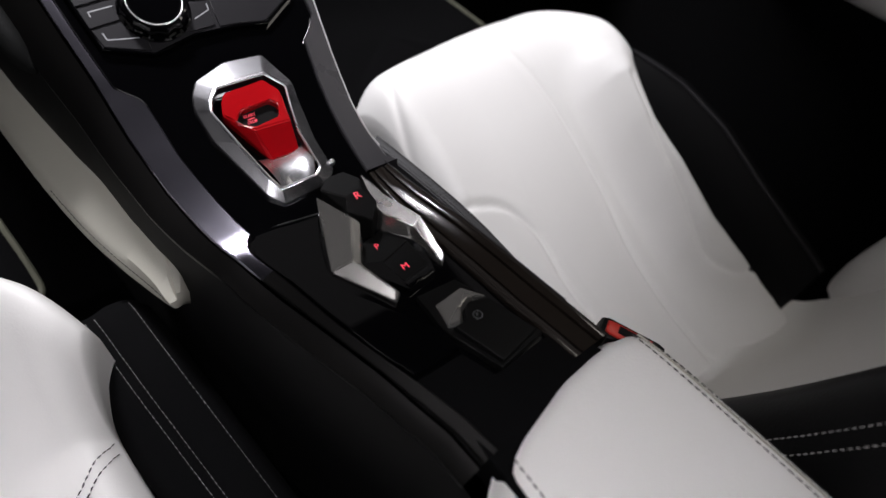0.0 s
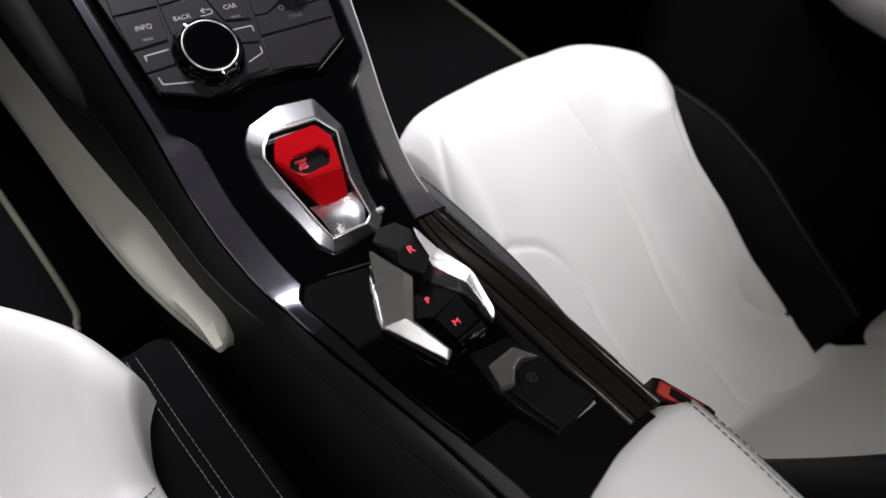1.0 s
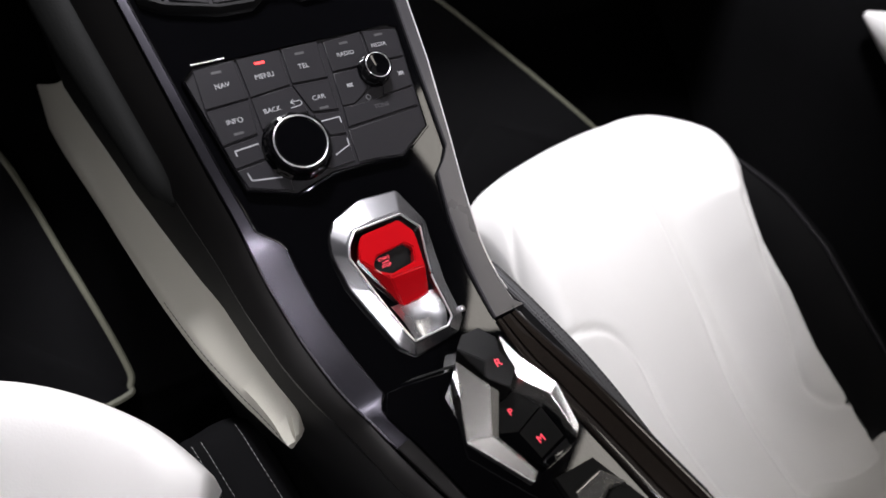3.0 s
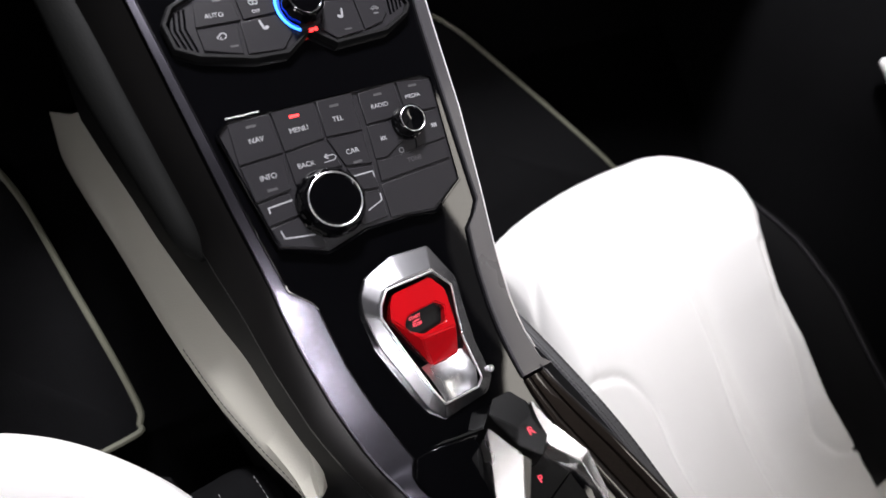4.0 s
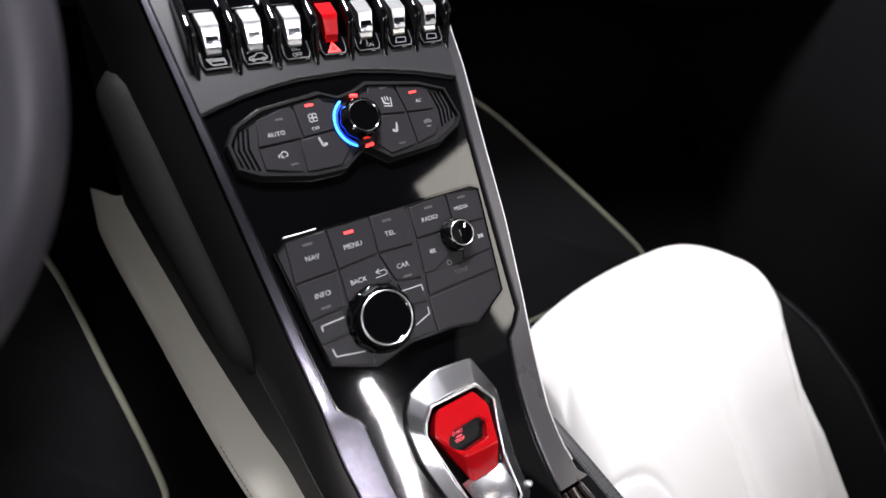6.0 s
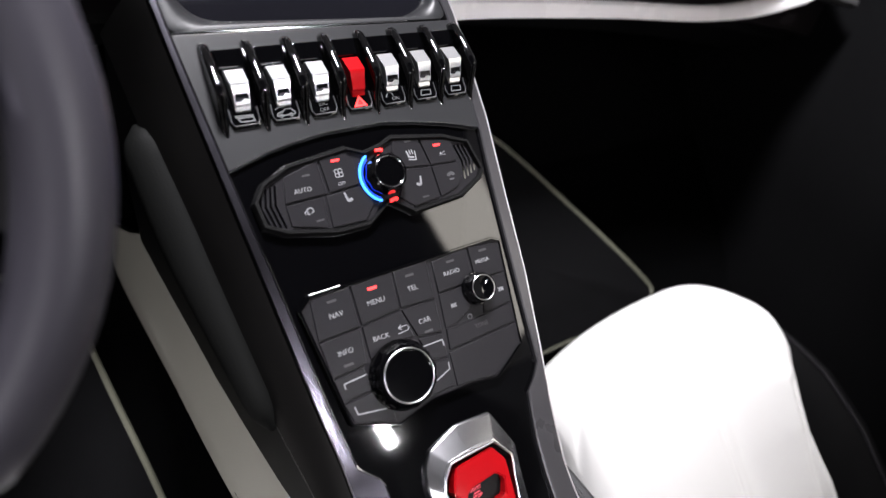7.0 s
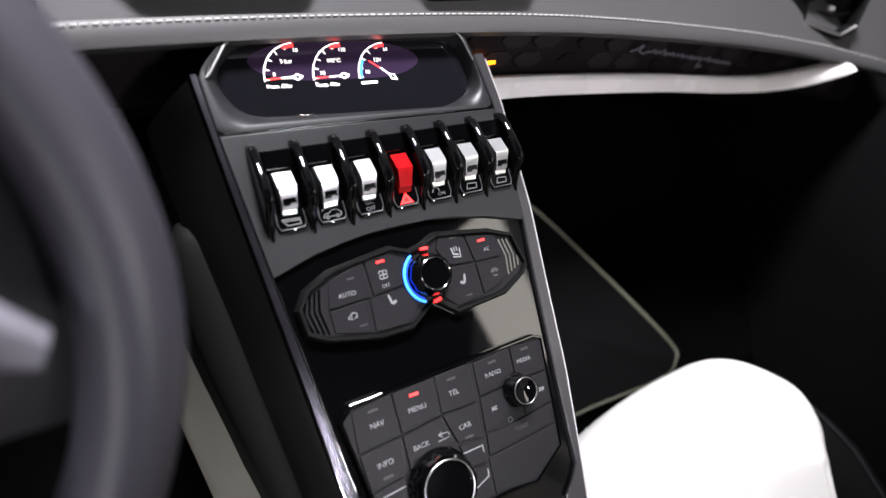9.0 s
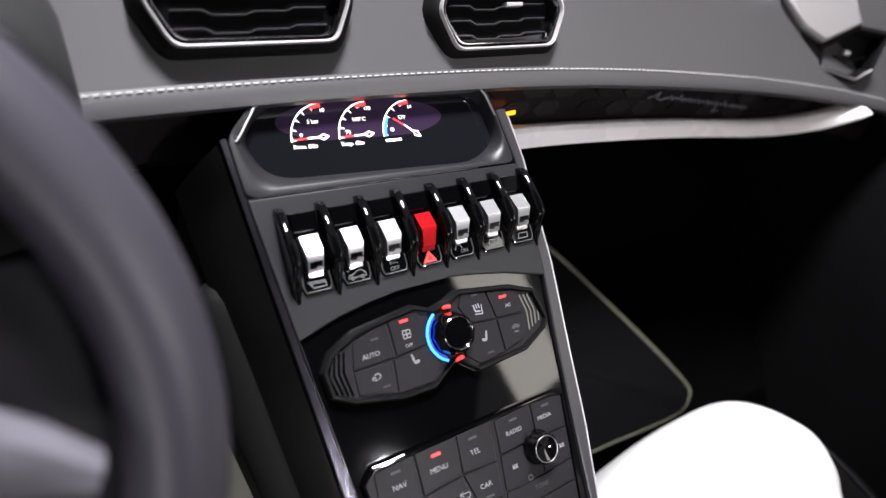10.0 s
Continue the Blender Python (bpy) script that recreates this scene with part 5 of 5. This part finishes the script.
    top_row = [[p for p in rows_[-1]], [p + Vector((0, -0.12, 0)) for p in rows_[-1]]]
    part("backrest_shell", loft(back_rows, bm=loft(top_row)), M_FLANK, root, "black seat shell")
    part("base", prism([(-150, -150), (150, -150), (160, -250), (150, -600), (-150, -600), (-160, -250)], 90, 240, Matrix.Translation((cx, 0, 0)), 10), M_FLANK, root, "black seat base")
    root.location += Vector((0, -back_by, -lower_by))
    return root


passenger = seat("passenger_seat", "white leather bucket seat with black outer bolsters", 0.342, 1, 0.0, 0.0, 0.216, 0.02, 0.050)
driver = seat("driver_seat", "white leather driver's seat with black stitched bolsters", -0.345, -1, 0.0, 0.02, 0.184, 0.105, 0.165)
trim = [Vector(p) for p in ((0.110, -0.275, 0.450), (0.113, -0.295, 0.450), (0.119, -0.331, 0.448), (0.125, -0.378, 0.446), (0.129, -0.42, 0.442), (0.131, -0.47, 0.436))]
rows = []
for p in curve_points(trim, 60):
    rows.append([p + Vector(v) for v in ((-0.006, 0, -0.03), (-0.006, 0, 0.001), (0.0, 0, 0.0028), (0.006, 0, 0.001), (0.006, 0, -0.03))])
webbing = part("side_trim", loft(rows, True, True), M_WEAVE, passenger, "grey woven edging")
bm = bmesh.new()
tr = curve_points(trim, 110)
for i, p in enumerate(tr[:-1]):
    d = (tr[i + 1] - p) * 0.3
    for k in (-0.0045, -0.0015, 0.0015, 0.0045):
        shift = d if (i % 2) else d * 0
        prism([(-1.0, -0.7), (1.0, -0.7), (1.0, 0.7), (-1.0, 0.7)], 0, 1.0, Matrix.Translation(p + shift + Vector((k, 0, 0.0018))), taper=0.6, bm=bm)
part("weave", bm, M_WEAVE, webbing)

# ---- steering wheel ----
wheel = thing("steering_wheel", "black leather steering wheel with a silver spoke", "steering wheel", (-0.362, -0.135, 0.79))
WM = Matrix.Translation((-0.362, -0.135, 0.801)) @ Matrix.Rotation(radians(53), 4, "X")
rim = []
for i in range(90):
    q = 2 * math.pi * i / 90
    r = 0.170 if math.sin(q) > -0.75 else min(0.170, 0.130 / -math.sin(q))
    rim.append(WM @ Vector((r * math.cos(q), r * math.sin(q), 0)))
part("rim", tube(rim, 0.0175, 14, True, flat=1.0), M_RIM, wheel, "black leather rim")
part("hub", lathe(((52, -45), (60, -30), (62, -8), (56, 2), (40, 8), (0.1, 10)), WM, 36), M_HUB, wheel, "black centre pad")
for side in (1, -1):
    rows = []
    for x, y, wd in ((0.050, 0.040, 0.020), (0.080, 0.028, 0.019), (0.110, 0.012, 0.015), (0.132, -0.002, 0.011), (0.146, -0.012, 0.006)):
        c = WM @ Vector((side * x, y, 0.020))
        tdir, ndir = WM.to_3x3() @ Vector((side * 0.45, 0.89, 0)), WM.to_3x3() @ Vector((0, 0, 1))
        rows.append([c + tdir * wd * k + ndir * h for k, h in ((-0.8, -0.006), (-0.95, 0.002), (-0.5, 0.006), (0.5, 0.006), (0.95, 0.002), (0.8, -0.006))])
    part("spoke_blade", loft(rows, True, True), M_SPOKE, wheel, "satin silver spoke blade")
    rows = []
    for r in (0.045, 0.09, 0.13, 0.162):
        c = WM @ Vector((side * r, 0, -0.012))
        tdir, ndir = WM.to_3x3() @ Vector((0, 1, 0)), WM.to_3x3() @ Vector((0, 0, 1))
        rows.append([c + tdir * 0.055 * k + ndir * h for k, h in ((-0.8, -0.006), (-0.9, 0.002), (-0.4, 0.007), (0.4, 0.007), (0.9, 0.002), (0.8, -0.006))])
    part("spoke", loft(rows, True, True), M_HUB, wheel, "black spoke")

# ---- instrument binnacle ----
# assumed hood and screen, added so the area inside the wheel goes dark
binnacle = thing("instrument_binnacle", "assumed black instrument hood, added to darken behind the steering wheel", "instrument cluster", (-0.36, 0.10, 0.72))
rows = []
for y, k in ((0.150, 0.75), (0.135, 0.95), (0.100, 1.0), (0.035, 1.0), (0.028, 0.97), (0.034, 0.93), (0.10, 0.88)):
    rows.append([Vector((-0.362 + 0.165 * k * math.copysign(abs(math.cos(q)) ** 0.6, math.cos(q)), y, 0.765 + (0.105 if math.sin(q) > 0 else 0.07) * k * math.copysign(abs(math.sin(q)) ** 0.6, math.sin(q)))) for q in (2 * math.pi * j / 36 for j in range(36))])
part("hood", loft(rows, True, True), M_LINER, binnacle, "soft black hood", True, 50)
part("screen", prism([(-140, -52), (140, -52), (132, 78), (-132, 78)], -2, 0, Matrix.Translation((-0.362, 0.098, 0.765)) @ Matrix.Rotation(radians(80), 4, "X"), 0.5), M_SCREEN, binnacle, "dark instrument screen")

# ---- dashboard ----
dash = thing("dashboard", "dark grey leather dashboard with white double stitching", "dashboard", (0, 0.2, 0.5))
LIP = [(-0.74, 0.05, 0.738), (-0.45, 0.075, 0.751), (-0.20, 0.082, 0.755), (0.0, 0.083, 0.755), (0.20, 0.077, 0.751), (0.40, 0.060, 0.740), (0.55, 0.040, 0.728), (0.66, 0.022, 0.715), (0.74, 0.008, 0.704)]
lip = curve_points(LIP, 90)
rows = []
for p in lip:
    end = max(0.0, (abs(p.x) - 0.55) / 0.2)
    rows.append([p + Vector(v) for v in ((0, 0.10, -0.014), (0, 0.05, -0.016), (0, 0.012, -0.0155), (0, 0.001, -0.012), (0, -0.004, -0.005), (0, -0.001, 0.001), (0, 0.008, 0.006), (0, 0.010, 0.0042), (0, 0.012, 0.006),
                                         (0, 0.030, 0.020), (0, 0.060, 0.050), (0, 0.11, 0.100), (0, 0.17, 0.135), (0, 0.30, 0.155), (0, 0.50, 0.150), (0, 0.52, -0.3))])
part("upper_pad", loft(rows), M_DASH, dash, "grained dark grey leather pad", True, 50)
stitches([p + Vector((0, 0.0160, 0.0070)) for p in lip], 0.0042, 0.0016, 0.00048, M_THREAD, dash, label="white stitching")
stitches([p + Vector((0, 0.0052, 0.0056)) for p in lip], 0.0042, 0.0016, 0.0005, M_THREAD, dash, label="white stitching")
rows = []
for p in lip:
    rows.append([p + Vector(v) for v in ((0, 0.036, -0.012), (0, 0.033, -0.03), (0, 0.029, -0.05), (0, 0.026, -0.068), (0, 0.05, -0.08))])
fascia = part("fascia", loft(rows), M_FASCIA, dash, "glossy dark fascia with a hexagon pattern")
for i in range(13):
    for j in range(2):
        x = 0.13 + 0.044 * i + 0.022 * (j % 2)
        p = min(lip, key=lambda q: abs(q.x - x))
        c = p + Vector((0, 0.0305 - 0.003 * j, -0.034 - 0.019 * j))
        m = Matrix.Translation(c) @ Matrix.Rotation(radians(-9 * max(0, x - 0.2) * 2), 4, "Z") @ Matrix.Rotation(radians(82), 4, "X")
        part("hexagon_plate", prism([(19 * math.cos(radians(60 * k)), 9 * math.sin(radians(60 * k))) for k in range(6)], -2, 0.5, m, taper=0.94), M_HEX if (i + j) % 3 else M_FASCIA, fascia)
TRIM = [(0.10, 0.081, 0.690), (0.20, 0.079, 0.6875), (0.35, 0.069, 0.682), (0.46, 0.054, 0.679), (0.53, 0.043, 0.6825), (0.59, 0.032, 0.695), (0.635, 0.021, 0.712)]
rows = []
for i, p in enumerate(curve_points(TRIM, 60)):
    f = i / 59
    h = interp([(0, 0.0088), (0.65, 0.0074), (0.8, 0.0090), (0.95, 0.006), (1, 0.001)], f)
    rows.append([p + Vector(v) for v in ((0, 0.016, h * 0.1), (0, 0.006, h * 0.85), (0, 0.001, h), (0, -0.004, h * 0.75), (0, -0.009, -h * 0.2), (0, -0.010, -h * 0.7), (0, -0.007, -h), (0, 0.02, -h))])
part("trim_bar", loft(rows, True, True), M_TRIM, dash, "satin silver trim bar")
rows = []
for p in lip:
    rows.append([p + Vector(v) for v in ((0, 0.05, -0.06), (0, 0.05, -0.09), (0, 0.10, -0.14), (0, 0.20, -0.18), (0, 0.25, -0.40))])
part("lower_dash", loft(rows), M_FLANK, dash, "black lower dashboard")
part("indicator_light", stroke([(-5, 0), (5, 0.5)], 3.2, Matrix.Translation((0.141, 0.1, 0.702)) @ Matrix.Rotation(radians(80), 4, "X"), 0.5, thick=1.5), M_AMBER, dash, "amber lit indicator")
EM = Matrix.Translation((0.402, 0.083, 0.700)) @ Matrix.Rotation(radians(-8), 4, "Z") @ Matrix.Rotation(radians(80), 4, "X") @ Matrix.Rotation(radians(-5.5), 4, "Z")
bm = stroke([(-84, -3), (-77, 0), (-70, 5), (-73, -2), (-66, -3.5), (-58, 0)], 1.3, EM, 0.5, thick=1.0)
for k in range(9):
    x = -56 + 14 * k
    stroke([(x, -0.8), (x + 4, 2.6 + (2 if k in (1, 6) else 0)), (x + 6, -1.6), (x + 11, 1.6), (x + 14, -0.8)], 1.3, EM, 0.5, bm, thick=0.8)
stroke([(20, -3), (18, -10), (26, -7)], 1.1, EM, 0.5, bm, thick=1.0)
part("emblem", bm, M_SPOKE, dash, "silver emblem")


def vent(cx, y, z, half, tilt):
    root = thing("air_vent", "hexagonal black air vent with a silver frame", "air vent", (cx, y, z), group="dashboard air vents")
    m = Matrix.Translation((cx, y, z)) @ Matrix.Rotation(radians(tilt), 4, "X")
    o = [(-half, 6), (-half + 14, -24), (half - 14, -24), (half, 6), (half - 16, 34), (-half + 16, 34)]
    i1 = [(x * 0.968, 5 + (y_ - 5) * 0.925) for x, y_ in o]
    i2 = [(x * 0.935, 5 + (y_ - 5) * 0.86) for x, y_ in o]
    i3 = [(x * 0.905, 5 + (y_ - 5) * 0.80) for x, y_ in o]
    ro, r1, r2, r3 = (rounded(q, 7, 4) for q in (o, i1, i2, i3))
    part("housing", ringed(rounded([(x * 1.12, 5 + (y_ - 5) * 1.24) for x, y_ in o], 9, 4), ro, ((0, -14), (0.3, -4), (0.8, 0.5), (1.0, 1.5), (1.0, -4)), m), M_FLANK, root, "soft black housing")
    part("frame", ringed(ro, r1, ((0, -4), (0, 3), (0.15, 4.6), (0.4, 5.6), (0.7, 5.4), (1, 4), (1, -6)), m), M_SILVER, root, "satin silver frame", True, 40)
    part("inner_frame", ringed(r1, r2, ((0, -6), (0, 1.5), (0.5, 1.5), (1, 0), (1, -6)), m), M_GLOSS, root)
    part("inner_rim", ringed(r2, r3, ((0, -6), (0, 2.2), (0.3, 3.2), (0.6, 3.2), (1, 1.5), (1, -9)), m), M_CHROME, root, "thin chrome rim", True, 40)
    part("throat", prism([(x * 0.985, 5 + (y_ - 5) * 0.98) for x, y_ in i2], -13, -9, m), M_CARPET, root, "dark throat")
    for k in range(4):
        yy = -12 + 11 * k
        part("slat", stroke([(-half * 0.74, yy), (-half * 0.46, yy), (-half * 0.38, yy - 3), (-half * 0.06, yy - 3), (half * 0.02, yy - 1), (half * 0.34, yy - 1), (half * 0.42, yy + 1), (half * 0.74, yy + 1)], 0.9, m, -8.5, thick=4), M_RAIL, root, "dark slat")
    part("tab", prism([(half * 0.1, 9), (half * 0.36, 9), (half * 0.36, 12), (half * 0.1, 12)], -9, -2, m, 0.5), M_SILVER, root, "silver adjuster tab")
    return root


vent(-0.090, 0.116, 0.799, 67, 52)
vent(0.108, 0.112, 0.790, 62, 52)
pod = thing("side_vent", "angular side air vent with a pale shell at the dashboard's end", "air vent", (0.62, 0.08, 0.74), group="dashboard air vents")
PM_ = Matrix.Translation((0.600, 0.060, 0.752)) @ Matrix.Rotation(radians(-20), 4, "Z") @ Matrix.Rotation(radians(65), 4, "X")
po = [(-54, 15), (-10, 42), (40, 42), (36, -6), (16, -21), (-46, -16)]
pi_ = [(-46, 11), (-9, 34), (33, 34), (29, -3), (13, -13), (-41, -9)]
part("frame", ringed(po, pi_, ((0, -24), (0, 2), (0.5, 5), (1, 3), (1, -16)), PM_), M_FLANK, pod, "black frame")
part("cheek", prism([(-86, 24), (-54, 14), (-38, -20), (-58, -13)], -30, 3, PM_, 2), M_FLANK, pod, "black angled cheek")
part("throat", prism(pi_, -18, -14, PM_), M_FLANK, pod)
part("bright_edge", tube([PM_ @ Vector((x * MM, y * MM, 4.5 * MM)) for x, y in ((-44, -8), (-42, -11), (12, -16), (15, -15), (31, -3))], 0.0016, 6), M_ALU, pod, "thin bright edge")
part("slat", stroke([(-30, 6), (0, 3), (26, 10)], 2.5, PM_, -10, thick=4), M_FLANK, pod)
part("tab", prism([(-9, 9), (-1, 8), (0, 13), (-8, 14)], -8, -3, PM_, 0.8), M_SILVER, pod, "pale adjuster tab")
part("shell", prism([(-126, 54), (-88, 27), (-53, 16), (-8, 44), (-40, 78), (-110, 92)], -20, 8, PM_, 5, steps=3), M_SILVER, pod, "satin silver shell")

# ---- floor mats ----


def mat_sheet(name, label, outline, group):
    root = thing(name, label, "floor mat", outline[0], group=group)
    pts = curve_points(outline, 80, True)
    c = sum(pts, Vector()) / len(pts)
    rows_ = [[c + (p - c) * f for p in pts] for f in (0.0005, 0.35, 0.7, 0.985)]
    bm = loft([r + [r[0]] for r in rows_])
    bmesh.ops.remove_doubles(bm, verts=bm.verts, dist=1e-6)
    bmesh.ops.solidify(bm, geom=bm.faces[:], thickness=0.006)
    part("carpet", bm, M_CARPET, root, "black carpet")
    part("border", tube([p + Vector((0, 0, 0.003)) for p in pts], 0.0042, 8, True), M_PIPING, root, "pale leather border")
    return root


mat_sheet("floor_mat", "black carpet floor mat with a pale leather border", [(0.425, -0.130, 0.320), (0.459, -0.121, 0.336), (0.454, -0.095, 0.354), (0.35, 0.01, 0.435), (0.255, 0.095, 0.50), (0.20, 0.10, 0.505), (0.155, 0.09, 0.495), (0.145, -0.02, 0.40),
                      (0.145, -0.10, 0.315), (0.17, -0.122, 0.30), (0.30, -0.124, 0.312)], "floor mats")
mat_sheet("floor_mat", "black carpet floor mat with a pale leather border", [(-0.225, -0.150, 0.272), (-0.203, -0.140, 0.275), (-0.200, -0.115, 0.29), (-0.215, -0.02, 0.35), (-0.235, 0.08, 0.42), (-0.27, 0.10, 0.435), (-0.42, 0.10, 0.435), (-0.50, 0.09, 0.43),
                      (-0.50, -0.13, 0.275), (-0.40, -0.155, 0.265)], "floor mats")
